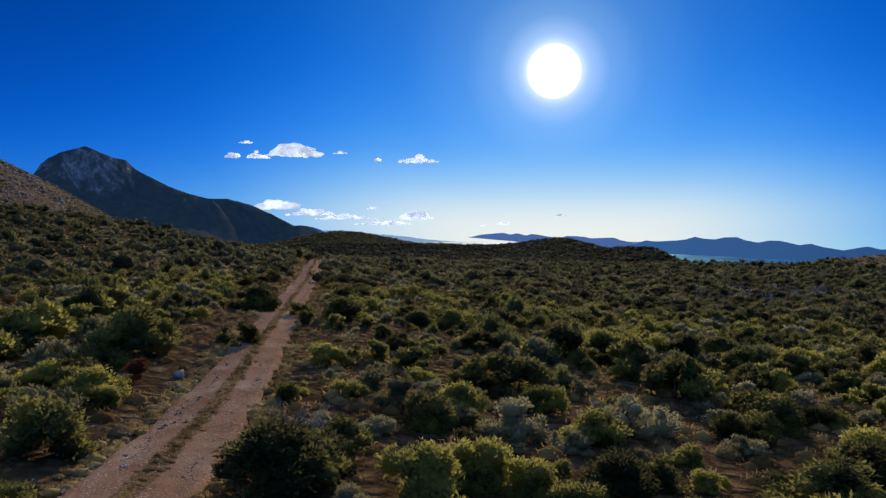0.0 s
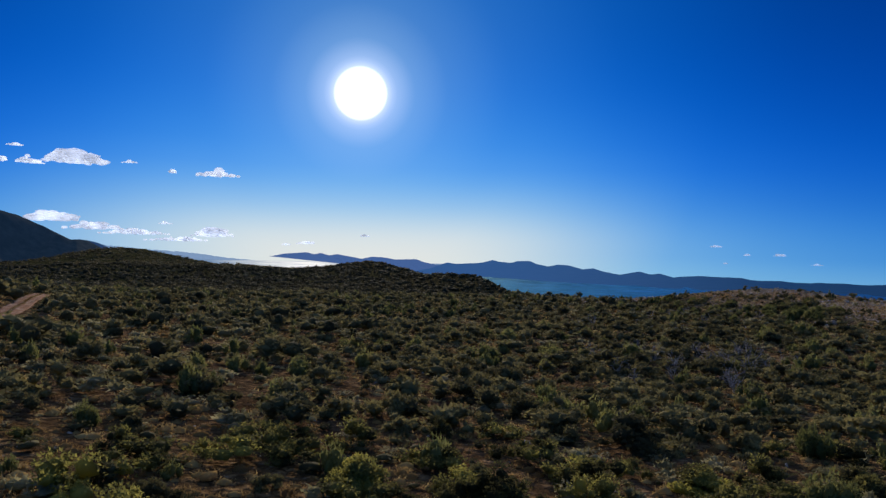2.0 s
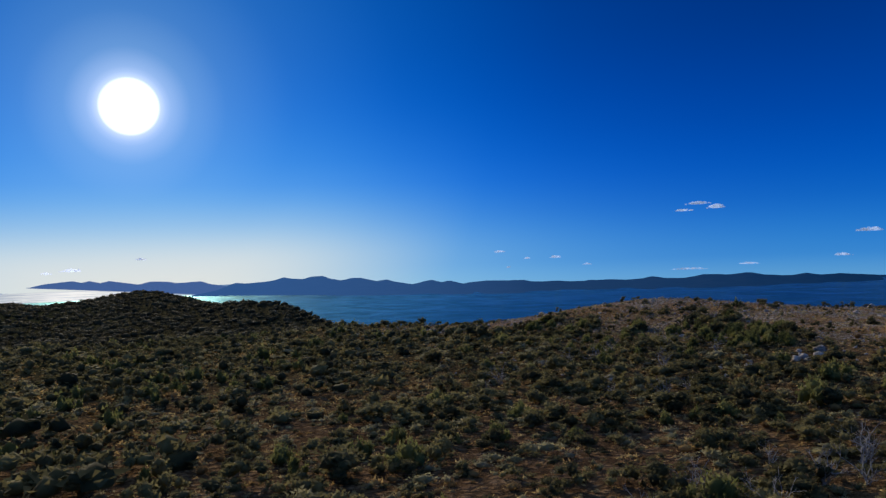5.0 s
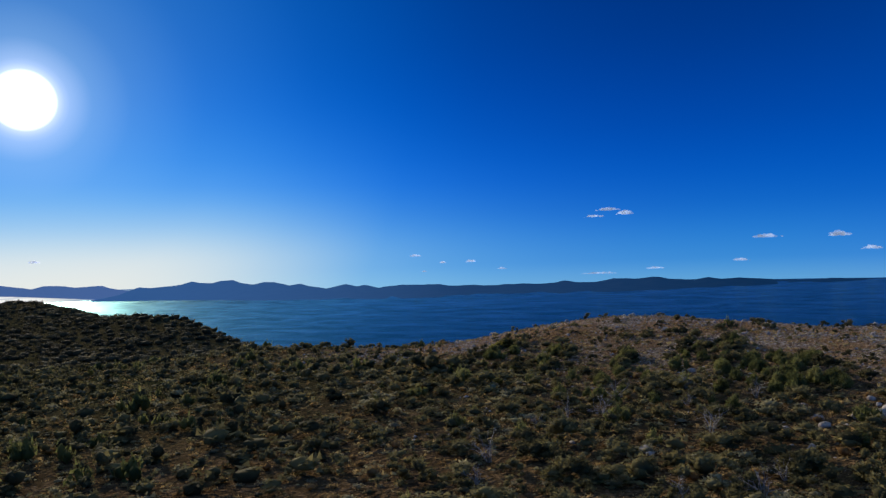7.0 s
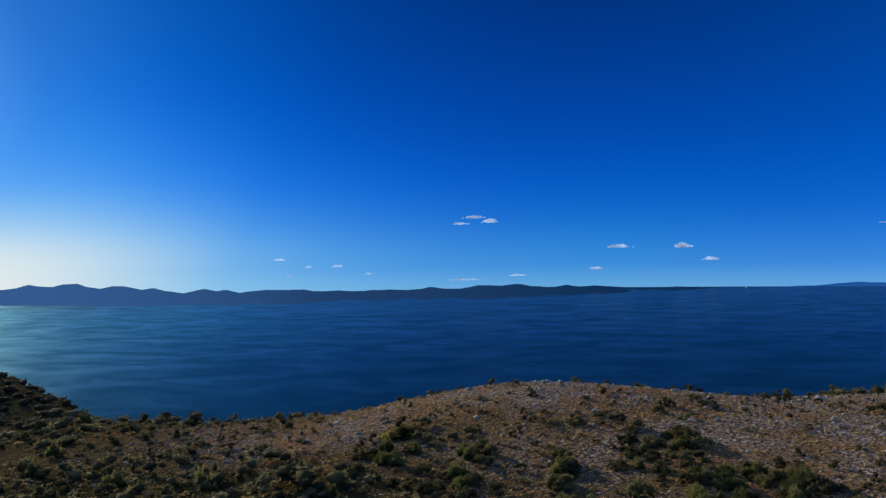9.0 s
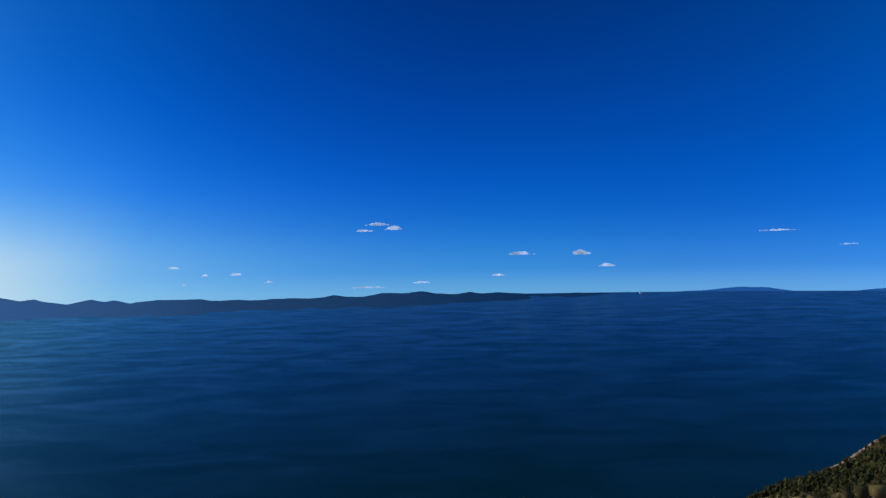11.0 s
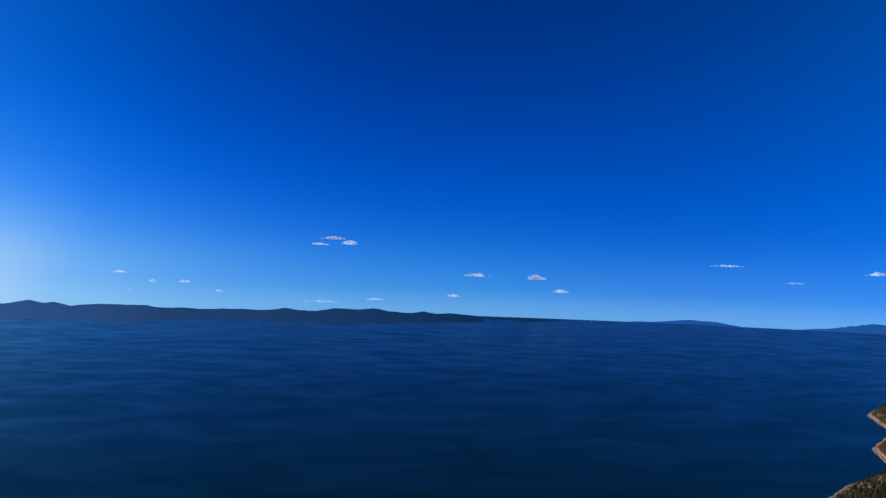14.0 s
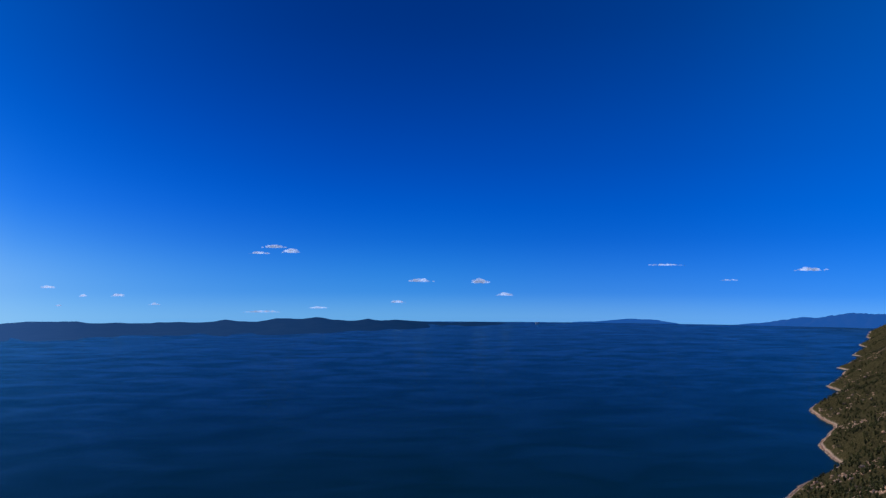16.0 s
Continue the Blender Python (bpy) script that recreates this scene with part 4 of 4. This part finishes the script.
# dark tussocks no taller than a hand, all over the crest
x, y, rng = scatter(60, 165, 105, 210, 0.95, 84)
ok = (stony(x, y) > 0.35) & (x < np.interp(y, CREST_Y, CREST_X) + 3) & (rng.random(len(x)) < 0.62 + wave_noise(x, y, 70, 9, 2) * 0.9)
HUMMOCK = [plant_shape(320 + i, [(0, 0, 0.0, 0.42, 0.40, 0.34)], 16, 0.20, 0.11, core=0, inner=0.78, upright=0.2, rugged=0.25, flat=0.0) for i in range(5)]
field("crest_tussocks", HUMMOCK, x[ok], y[ok], np.clip(rng.lognormal(-0.9, 0.45, ok.sum()), 0.2, 1.1), rng.uniform(0.6, 1.0, ok.sum()), rng, HILL_LEAF, "small dark tussocks between the stones of the crest", "scrub")

# low growth that fills the gaps
x, y, rng = scatter(-75, 150, 24, 230, 1.5, 79)
ok = ((x < NEAR[0]) | (x > NEAR[1]) | (y > NEAR[3])) & (rng.random(len(x)) < 0.8 * (1 - stony(x, y)))
x, y = x[ok], y[ok]
k = rng.random(len(x)) + wave_noise(x, y, 72, 12, 2) * 0.5
LOW = [plant_shape(215 + i, round_lobes(rs, 1, 1.1, 0.6), 72, 0.105, 0.062, core=0, inner=0.62) for i in range(5)]
LOW_FAR = [plant_shape(218 + i, round_lobes(rs, 1, 1.1, 0.6), 15, 0.24, 0.15, core=0, inner=0.65) for i in range(5)]
LOW_GRASS = [plant_shape(225 + i, round_lobes(rs, 1, 1.1, 0.6), 84, 0.10, 0.030, core=1, inner=0.72, upright=0.35) for i in range(4)]
close = from_valley(x, y) < 40
green, grey, brown = k < 0.42, (k >= 0.42) & (k < 0.64), k >= 0.64
for name, part, shapes, mat, label in (("low_scrub", green & close, LOW, HILL_LEAF, "low olive-green growth between the bushes"), ("low_grey_scrub", grey & close, LOW, DULL_GREY, "low grey growth between the bushes"),
                                       ("low_brown_grass", brown & close, LOW_GRASS, STRAW, "low brown grass between the bushes"),
                                       ("low_hillside_scrub", green & ~close, LOW_FAR, HILL_LEAF, "low olive-green growth on the hillside"), ("low_hillside_grey_scrub", grey & ~close, LOW_FAR, DULL_GREY, "low grey growth on the hillside"),
                                       ("low_hillside_brown_grass", brown & ~close, LOW_FAR, STRAW, "low brown grass on the hillside")):
    field(name, shapes, x[part], y[part], rng.uniform(0.6, 1.6, part.sum()), rng.uniform(0.45, 0.8, part.sum()), rng, mat, label, "scrub")

# bushes of the far slopes
xa, ya, rng = scatter(-180, 150, 235, 430, 2.5, 75)
ok = rng.random(len(xa)) < cover(xa, ya) * 1.15
xa, ya = xa[ok], ya[ok]
field("far_scrub", FAR_ROUND, xa, ya, rng.uniform(1.1, 2.5, len(xa)), rng.uniform(0.5, 0.85, len(xa)), rng, FAR_LEAF, "dark green scrub on the far slope", "scrub", 0.15)
xb, yb, rng = scatter(-420, 150, 430, 930, 5.5, 77)
ok = rng.random(len(xb)) < cover(xb, yb) * 1.2
xb, yb = xb[ok], yb[ok]
xc, yc, rng = scatter(-300, -95, 90, 430, 4.6, 78)
ok = (rng.random(len(xc)) < cover(xc, yc) * 1.1) & (xc < -180 + 85 * (yc < 235))
xb, yb = np.concatenate([xb, xc[ok]]), np.concatenate([yb, yc[ok]])
field("distant_scrub", FAR_LUMP, xb, yb, rng.uniform(2.4, 5.2, len(xb)), rng.uniform(0.22, 0.42, len(xb)), rng, FAR_LEAF, "dark scrub on the distant hills", "scrub", 0.3)

# scrub all round, behind the start and to the sides
x, y, rng = scatter(-150, 175, -75, 235, 4.6, 74, 2.2)
ok = ((y < 10.5) | (x < -0.62 * y - 8) | (x > 150)) & ((y < -5) | (np.abs(x) > 0.8 * y + 12)) & (track_gap(x, y) > 2.5) & (rng.random(len(x)) < 0.7)
x, y = x[ok], y[ok]
field("outlying_scrub", FAR_ROUND, x, y, rng.uniform(1.6, 3.4, len(x)), rng.uniform(0.5, 0.9, len(x)), rng, HILL_LEAF, "olive-green scrub round the open ground", "scrub", 0.05)

# dry tussocks between the bushes
TUFT = [plant_shape(300 + i, [(0, 0, 0.0, 0.36, 0.34, 0.30)], 38, 0.12, 0.036, core=1, inner=0.80, upright=0.3, rugged=0.10, flat=0.0) for i in range(5)]
TUFT_FAR = [plant_shape(310 + i, [(0, 0, 0.0, 0.42, 0.40, 0.30)], 11, 0.22, 0.10, core=0, inner=0.82, upright=0.3, rugged=0.2, flat=0.0) for i in range(4)]
x, y, rng = scatter(-24, 28, 9, 72, 0.78, 81, 1.2)
ok = (rng.random(len(x)) < 0.80) & apart_from_taken(x, y, 0.3)
field("dry_grass", TUFT, x[ok], y[ok], rng.uniform(0.45, 1.35, ok.sum()), rng.uniform(0.6, 1.05, ok.sum()), rng, STRAW, "brown dry grass tussocks", "grass", 0.05)
x, y, rng = scatter(-50, 160, 20, 215, 1.4, 83, 1.4)
ok = ((x < -24) | (x > 28) | (y > 72)) & (rng.random(len(x)) < np.where(from_valley(x, y) < 45, 0.80, 0.32)) & ((x > 20) | (y < 110))
field("far_dry_grass", TUFT_FAR, x[ok], y[ok], rng.uniform(0.5, 1.3, ok.sum()), rng.uniform(0.5, 1.0, ok.sum()), rng, STRAW, "brown dry grass on the slope", "grass", 0.05)
s = rng.uniform(0, 1, 1900)
x = np.interp(s, np.linspace(0, 1, len(TRACK)), [p[0] for p in TRACK]) + rng.normal(0, 0.10, 1900)
y = np.interp(s, np.linspace(0, 1, len(TRACK)), [p[1] for p in TRACK])
ok = wave_noise(x, y, 97, 4, 2) > -0.30
field("track_grass", TUFT, x[ok], y[ok], rng.uniform(0.22, 0.5, ok.sum()), rng.uniform(0.5, 0.95, ok.sum()), rng, STRAW, "dry grass between the wheel ruts", "grass", sink=-0.13)


# ---- stones ----
def stone_material():
    m, n, l, b = material("weathered_limestone", 1.0, 0.0)
    p = place(n)
    f = noise_tex(n, l, p, 3.0, 6, 0.7)
    c = ramp_of(n, l, f, ((0.3, (0.20, 0.17, 0.145)), (0.5, (0.34, 0.305, 0.265)), (0.7, (0.50, 0.46, 0.41))))
    l.new(c, b.inputs["Base Color"])
    bumped(n, l, b, f, 0.6, 0.05)
    return m


STONE = stone_material()


def stone_shape(seed, level_=1):
    rng = np.random.default_rng(seed)
    co, tri = BALL[level_]
    c = co * (1 + rng.normal(0, 0.20, (len(co), 1)))
    return c * np.array([0.5, 0.5 * rng.uniform(0.6, 1), 0.34 * rng.uniform(0.6, 1.1)]) + (0, 0, 0.06), tri


STONES = [stone_shape(400 + i) for i in range(8)]
OCTA = BALL[0]
CHIPS = []
for i in range(8):
    rng = np.random.default_rng(430 + i)
    CHIPS.append((OCTA[0] * (0.6, 0.6 * rng.uniform(0.6, 1), 0.45) + rng.normal(0, 0.13, (6, 3)) + (0, 0, 0.05), OCTA[1]))
x, y, rng = scatter(55, 170, 105, 212, 0.41, 85)
bed = np.clip(0.45 + wave_noise(x, y, 66, 11, 4) * 2.0, 0.08, 1)
ok = rng.random(len(x)) < 0.02 + 0.62 * stony(x, y) * bed
field("limestone_rubble", CHIPS, x[ok], y[ok], rng.lognormal(-1.72, 0.5, ok.sum()), rng.uniform(0.5, 1.1, ok.sum()), rng, STONE, "pale grey limestone rubble on the bare crest", "stones")
# larger blocks along the brow
yb = rng.uniform(105, 215, 420)
xb = np.interp(yb, CREST_Y, CREST_X) + rng.normal(-2, 6, 420)
field("brow_rocks", STONES, xb, yb, rng.lognormal(-1.05, 0.45, 420), rng.uniform(0.5, 1.0, 420), rng, STONE, "weathered grey rocks along the brow", "rocks", 0.05)
x, y, rng = scatter(-30, 60, 9, 90, 1.3, 87, 0.4)
ok = rng.random(len(x)) < np.clip(0.16 + wave_noise(x, y, 67, 7, 2) * 0.7, 0.02, 0.7)
field("field_stones", CHIPS, x[ok], y[ok], rng.lognormal(-2.2, 0.5, ok.sum()), rng.uniform(0.6, 1.0, ok.sum()), rng, STONE, "small pale stones in the soil", "stones", sink=0.0)
s = rng.uniform(0, 0.75, 1000)
side = np.where(rng.random(1000) < 0.5, -1, 1) * rng.normal(1.38, 0.20, 1000)
x = np.interp(s, np.linspace(0, 1, len(TRACK)), [p[0] for p in TRACK]) + side
y = np.interp(s, np.linspace(0, 1, len(TRACK)), [p[1] for p in TRACK])
field("verge_grass", TUFT, x, y, rng.uniform(0.3, 0.8, 1000), rng.uniform(0.4, 0.9, 1000), rng, STRAW, "dry grass along the edges of the track", "grass", sink=-0.02)
s = rng.uniform(0, 1, 5200) ** 1.5
x = np.interp(s, np.linspace(0, 1, len(TRACK)), [p[0] for p in TRACK]) + rng.normal(-0.55, 0.7, 5200)
y = np.interp(s, np.linspace(0, 1, len(TRACK)), [p[1] for p in TRACK])
field("track_gravel", CHIPS, x, y, rng.lognormal(-3.1, 0.4, 5200), rng.uniform(0.5, 0.9, 5200), rng, STONE, "small pale stones lying on the track", "stones", sink=-0.12)
x, y, rng = scatter(-420, -110, 260, 680, 3.6, 89)
ok = rng.random(len(x)) < stony(x, y) * 2.6 * np.clip(0.6 + wave_noise(x, y, 68, 40, 3) * 1.5, 0.1, 1)
field("scree", CHIPS, x[ok], y[ok], rng.uniform(1.0, 3.4, ok.sum()), rng.uniform(0.4, 0.8, ok.sum()), rng, STONE, "grey limestone scree on the slope", "stones")

BOULDERS = ((78.4, 130.2, 0.9), (76.4, 132.1, 0.6), (81.9, 129.2, 1.0), (83.5, 128.2, 1.1), (64.6, 136.2, 1.0), (72.1, 128.2, 0.9), (92.0, 150.0, 0.9),
            (139, 149.3, 1.3), (131.5, 165.5, 0.9), (112.4, 167.1, 1.0), (116.0, 189.0, 0.8), (123.0, 181.0, 0.9), (80.2, 131.5, 0.9), (85.1, 128.2, 1.3), (89.7, 129.2, 1.5), (82.5, 127.6, 0.8), (87.0, 127.8, 1.1), (88.0, 130.6, 0.8), (77.4, 131.2, 0.7), (86.2, 129.4, 0.6),
            (84.0, 127.2, 0.7), (91.2, 130.4, 1.0), (64.0, 135.4, 0.6), (-8.8, 24.0, 0.5))
rocks = [raw_mesh("boulder", *stone_shape(450 + i, 2), STONE) for i in range(4)]
for i, (x, y, w) in enumerate(BOULDERS):
    ob = new("boulder", rocks[i % 4])
    ob.matrix_basis = pose(x, y, level(x, y) + 0.02, 0, 0, i * 67) @ Matrix.Diagonal((w, w, w * 1.1, 1))
    tagged(ob, "pale grey limestone boulder on dry ground", "boulder", "boulders")

# ---- bare dead shrubs ----
SNAGS = [raw_mesh("dead_shrub", *twig_shape(500 + i, 6, 0.66, 0.034, 3, 0.42), DEAD) for i in range(4)]
DEAD_AT = ((65.3, 147.4), (69.8, 148.0), (76.1, 147.6), (78.5, 141.7), (83.8, 145.4), (56.2, 143.1), (52.1, 139.7), (84.3, 138.5), (71.5, 135.3), (64.7, 126.5), (60.9, 125.9), (71.7, 145.4), (64.7, 144.3),
           (43.0, 108.0), (42.3, 103.3), (32.3, 89.4), (36.3, 90.2), (56.1, 106.4), (47.8, 94.8), (40.3, 88.2), (38.7, 85.6), (50.7, 99.0), (50.4, 103.5), (-2.9, 17.0), (-3.4, 16.2), (33, 93.5), (45, 98), (58, 129),
           (49.4, 100.8), (52.4, 100.9), (57.0, 101.9), (51.1, 97.0), (40.3, 95.9), (41.9, 93.9), (43.7, 93.0), (48.6, 104.9), (50.1, 108.8), (36.3, 105.9), (49.6, 97.8), (56.6, 99.5), (54.3, 105.8))
for i, (x, y) in enumerate(DEAD_AT):
    ob = new("dead_shrub", SNAGS[i % 4])
    w = 0.75 if y < 20 else 0.95 + 0.3 * (i % 3)
    ob.matrix_basis = pose(x, y, level(x, y), 0, 0, i * 83) @ Matrix.Diagonal((w, w, w, 1))
    tagged(ob, "leafless dead shrub with bleached grey branches", "dead shrub", "dead shrubs")

# ---- the wooded coast ----
TREES = [plant_shape(600 + i, [(0, 0, 0.55, 0.30, 0.30, 0.48), (0.1, 0.05, 0.8, 0.2, 0.2, 0.26)], 5, 0.34, 0.22, core=0, rugged=0.45, upright=0.3) for i in range(5)]
rng = np.random.default_rng(91)
x = 400 + 3560 * rng.random(11000) ** 2.0
y = np.interp(x, SHORE_X, SHORE_Y) + 25 - rng.uniform(0, 1, 11000) * (150 + x * 0.09)
z = land(x, y)
ok = (z > SEA + 8) & (rng.random(11000) < np.clip(0.8 + wave_noise(x, y, 93, 60, 3) * 1.2, 0.05, 1))
x, y = x[ok], y[ok]
field("coastal_pines", TREES, x, y, rng.uniform(3.4, 7.0, len(x)), rng.uniform(0.75, 1.15, len(x)), rng, PINE, "dark green pine wood on the steep coast", "trees", 0.3)
x = 620 + 1900 * rng.random(5000) ** 1.6
y = np.interp(x, SHORE_X, SHORE_Y) + 20 - rng.uniform(0, 1, 5000) * (130 + x * 0.07)
ok = (land(x, y) > SEA + 6) & (wave_noise(x, y, 95, 60, 3) > 0.10)
x, y = x[ok], y[ok]


def coast_rock():
    m, n, l, b = material("warm_coastal_rock", 0.9, 0.2)
    f = noise_tex(n, l, place(n), 0.4, 6, 0.7)
    l.new(ramp_of(n, l, f, ((0.3, (0.25, 0.155, 0.10)), (0.7, (0.47, 0.33, 0.235)))), b.inputs["Base Color"])
    return m


COAST_ROCK = coast_rock()
field("coastal_outcrops", STONES, x, y, rng.uniform(1.8, 5.6, len(x)), rng.uniform(0.6, 1.4, len(x)), rng, COAST_ROCK, "warm pale rock outcrops among the pines", "rocks", 0.3)
x = 700 + 3300 * rng.random(2600) ** 1.8
y0 = np.interp(x, SHORE_X, SHORE_Y)
y = y0 + 40
for _ in range(60):
    y = np.where(land(x, y) < SEA - 0.5, y - 1.5, y)
field("shore_rocks", CHIPS, x, y, rng.uniform(2.0, 5.0, len(x)), rng.uniform(0.5, 0.9, len(x)), rng, COAST_ROCK, "pale rocks along the waterline", "rocks", 0.2)


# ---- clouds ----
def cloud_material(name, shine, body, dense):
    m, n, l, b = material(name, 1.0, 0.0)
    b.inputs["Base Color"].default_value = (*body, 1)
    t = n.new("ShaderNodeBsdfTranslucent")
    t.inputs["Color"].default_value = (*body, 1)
    # painted brightness: mottled emission stands for the cloud's sunlit and grey parts
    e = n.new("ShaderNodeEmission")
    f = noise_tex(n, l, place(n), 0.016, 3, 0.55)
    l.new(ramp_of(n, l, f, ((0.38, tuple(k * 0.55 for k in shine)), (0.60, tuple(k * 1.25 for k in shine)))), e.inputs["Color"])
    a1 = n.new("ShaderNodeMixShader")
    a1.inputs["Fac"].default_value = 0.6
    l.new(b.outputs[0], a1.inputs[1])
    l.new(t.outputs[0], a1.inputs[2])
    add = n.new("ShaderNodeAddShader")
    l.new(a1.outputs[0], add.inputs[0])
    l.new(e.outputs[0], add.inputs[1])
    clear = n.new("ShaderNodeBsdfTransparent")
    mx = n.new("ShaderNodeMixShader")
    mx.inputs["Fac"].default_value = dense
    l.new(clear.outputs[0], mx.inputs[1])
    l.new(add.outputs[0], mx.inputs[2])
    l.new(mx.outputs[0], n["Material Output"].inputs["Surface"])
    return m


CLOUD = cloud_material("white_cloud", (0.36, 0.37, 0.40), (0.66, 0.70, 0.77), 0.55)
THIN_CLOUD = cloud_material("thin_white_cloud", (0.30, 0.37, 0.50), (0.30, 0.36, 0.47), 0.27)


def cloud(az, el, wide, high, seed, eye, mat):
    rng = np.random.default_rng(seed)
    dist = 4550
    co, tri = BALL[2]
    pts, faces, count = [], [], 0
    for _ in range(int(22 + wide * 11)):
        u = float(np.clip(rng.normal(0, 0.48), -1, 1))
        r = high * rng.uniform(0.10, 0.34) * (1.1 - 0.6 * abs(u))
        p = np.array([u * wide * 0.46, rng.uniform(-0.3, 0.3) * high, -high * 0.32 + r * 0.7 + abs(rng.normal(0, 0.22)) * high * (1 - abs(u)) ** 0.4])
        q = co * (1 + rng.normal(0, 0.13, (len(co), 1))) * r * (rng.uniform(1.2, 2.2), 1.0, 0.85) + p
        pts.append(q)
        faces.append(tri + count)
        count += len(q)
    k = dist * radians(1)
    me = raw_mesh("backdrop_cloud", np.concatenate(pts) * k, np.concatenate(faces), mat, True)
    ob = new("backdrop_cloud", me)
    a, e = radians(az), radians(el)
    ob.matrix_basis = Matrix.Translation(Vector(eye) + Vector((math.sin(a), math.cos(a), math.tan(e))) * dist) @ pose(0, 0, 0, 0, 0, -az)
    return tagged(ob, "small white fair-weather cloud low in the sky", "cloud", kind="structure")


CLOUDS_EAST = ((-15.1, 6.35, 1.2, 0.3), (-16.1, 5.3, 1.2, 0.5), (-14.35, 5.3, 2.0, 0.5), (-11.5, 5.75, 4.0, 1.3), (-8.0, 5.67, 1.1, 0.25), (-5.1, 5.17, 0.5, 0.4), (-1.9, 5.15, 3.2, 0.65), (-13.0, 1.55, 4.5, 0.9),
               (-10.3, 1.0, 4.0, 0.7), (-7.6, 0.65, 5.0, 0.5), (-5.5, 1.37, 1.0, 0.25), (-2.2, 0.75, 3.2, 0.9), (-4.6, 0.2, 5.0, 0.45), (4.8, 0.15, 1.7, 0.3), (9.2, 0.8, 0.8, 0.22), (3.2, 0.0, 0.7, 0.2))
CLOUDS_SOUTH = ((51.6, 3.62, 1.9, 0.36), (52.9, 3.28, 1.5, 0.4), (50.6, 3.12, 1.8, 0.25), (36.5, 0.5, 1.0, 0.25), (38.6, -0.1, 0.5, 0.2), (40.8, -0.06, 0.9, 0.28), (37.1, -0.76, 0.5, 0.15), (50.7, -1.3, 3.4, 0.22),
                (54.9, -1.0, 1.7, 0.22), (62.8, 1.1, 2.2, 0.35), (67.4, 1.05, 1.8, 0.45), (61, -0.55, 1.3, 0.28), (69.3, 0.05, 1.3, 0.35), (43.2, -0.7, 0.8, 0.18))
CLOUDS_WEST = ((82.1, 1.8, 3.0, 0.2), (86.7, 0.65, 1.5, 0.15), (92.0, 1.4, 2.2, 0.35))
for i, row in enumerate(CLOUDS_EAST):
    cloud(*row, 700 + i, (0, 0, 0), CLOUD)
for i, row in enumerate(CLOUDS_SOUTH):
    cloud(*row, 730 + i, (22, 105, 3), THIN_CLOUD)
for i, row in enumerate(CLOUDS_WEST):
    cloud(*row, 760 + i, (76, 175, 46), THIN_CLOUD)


# ---- a ship out on the channel ----
def ship():
    """A white ferry: hull with a raked bow, two decks, wheelhouse and funnel."""
    root = new("ship")
    paint, n, l, p = material("white_ship_paint", 0.4, 0.4)
    l.new(ramp_of(n, l, noise_tex(n, l, place(n), 0.3, 3), ((0.3, (0.66, 0.66, 0.66)), (0.7, (0.80, 0.80, 0.79)))), p.inputs["Base Color"])

    def block(name, x0, x1, wide, z0, z1, rake=0.0):
        co = [(x, y, z) for z, k in ((z0, 0.0), (z1, rake)) for x, y in ((x0, -wide), (x1 + k, -wide * (0.2 if rake else 1)), (x1 + k, wide * (0.2 if rake else 1)), (x0, wide))]
        faces = [(3, 2, 1, 0), (4, 5, 6, 7)] + [(i, (i + 1) % 4, (i + 1) % 4 + 4, i + 4) for i in range(4)]
        ob = new(name, raw_mesh(name, np.array(co, float), np.array(faces), paint))
        ob.parent = root
    block("hull", -16, 12, 4, -0.5, 3.5, 5)
    block("lower_deck", -14, 8, 3.6, 3.5, 6.2)
    block("upper_deck", -12, 4, 3.2, 6.2, 8.6)
    block("wheelhouse", 1, 4, 2.6, 8.6, 10.6)
    block("funnel", -8, -5.5, 1.2, 8.6, 11.6)
    root.matrix_basis = pose(3930, 1393, SEA, 0, 0, -20) @ Matrix.Diagonal((0.9, 0.9, 0.5, 1))
    return tagged(root, "small white ship far out on the blue sea", "ship")


ship()
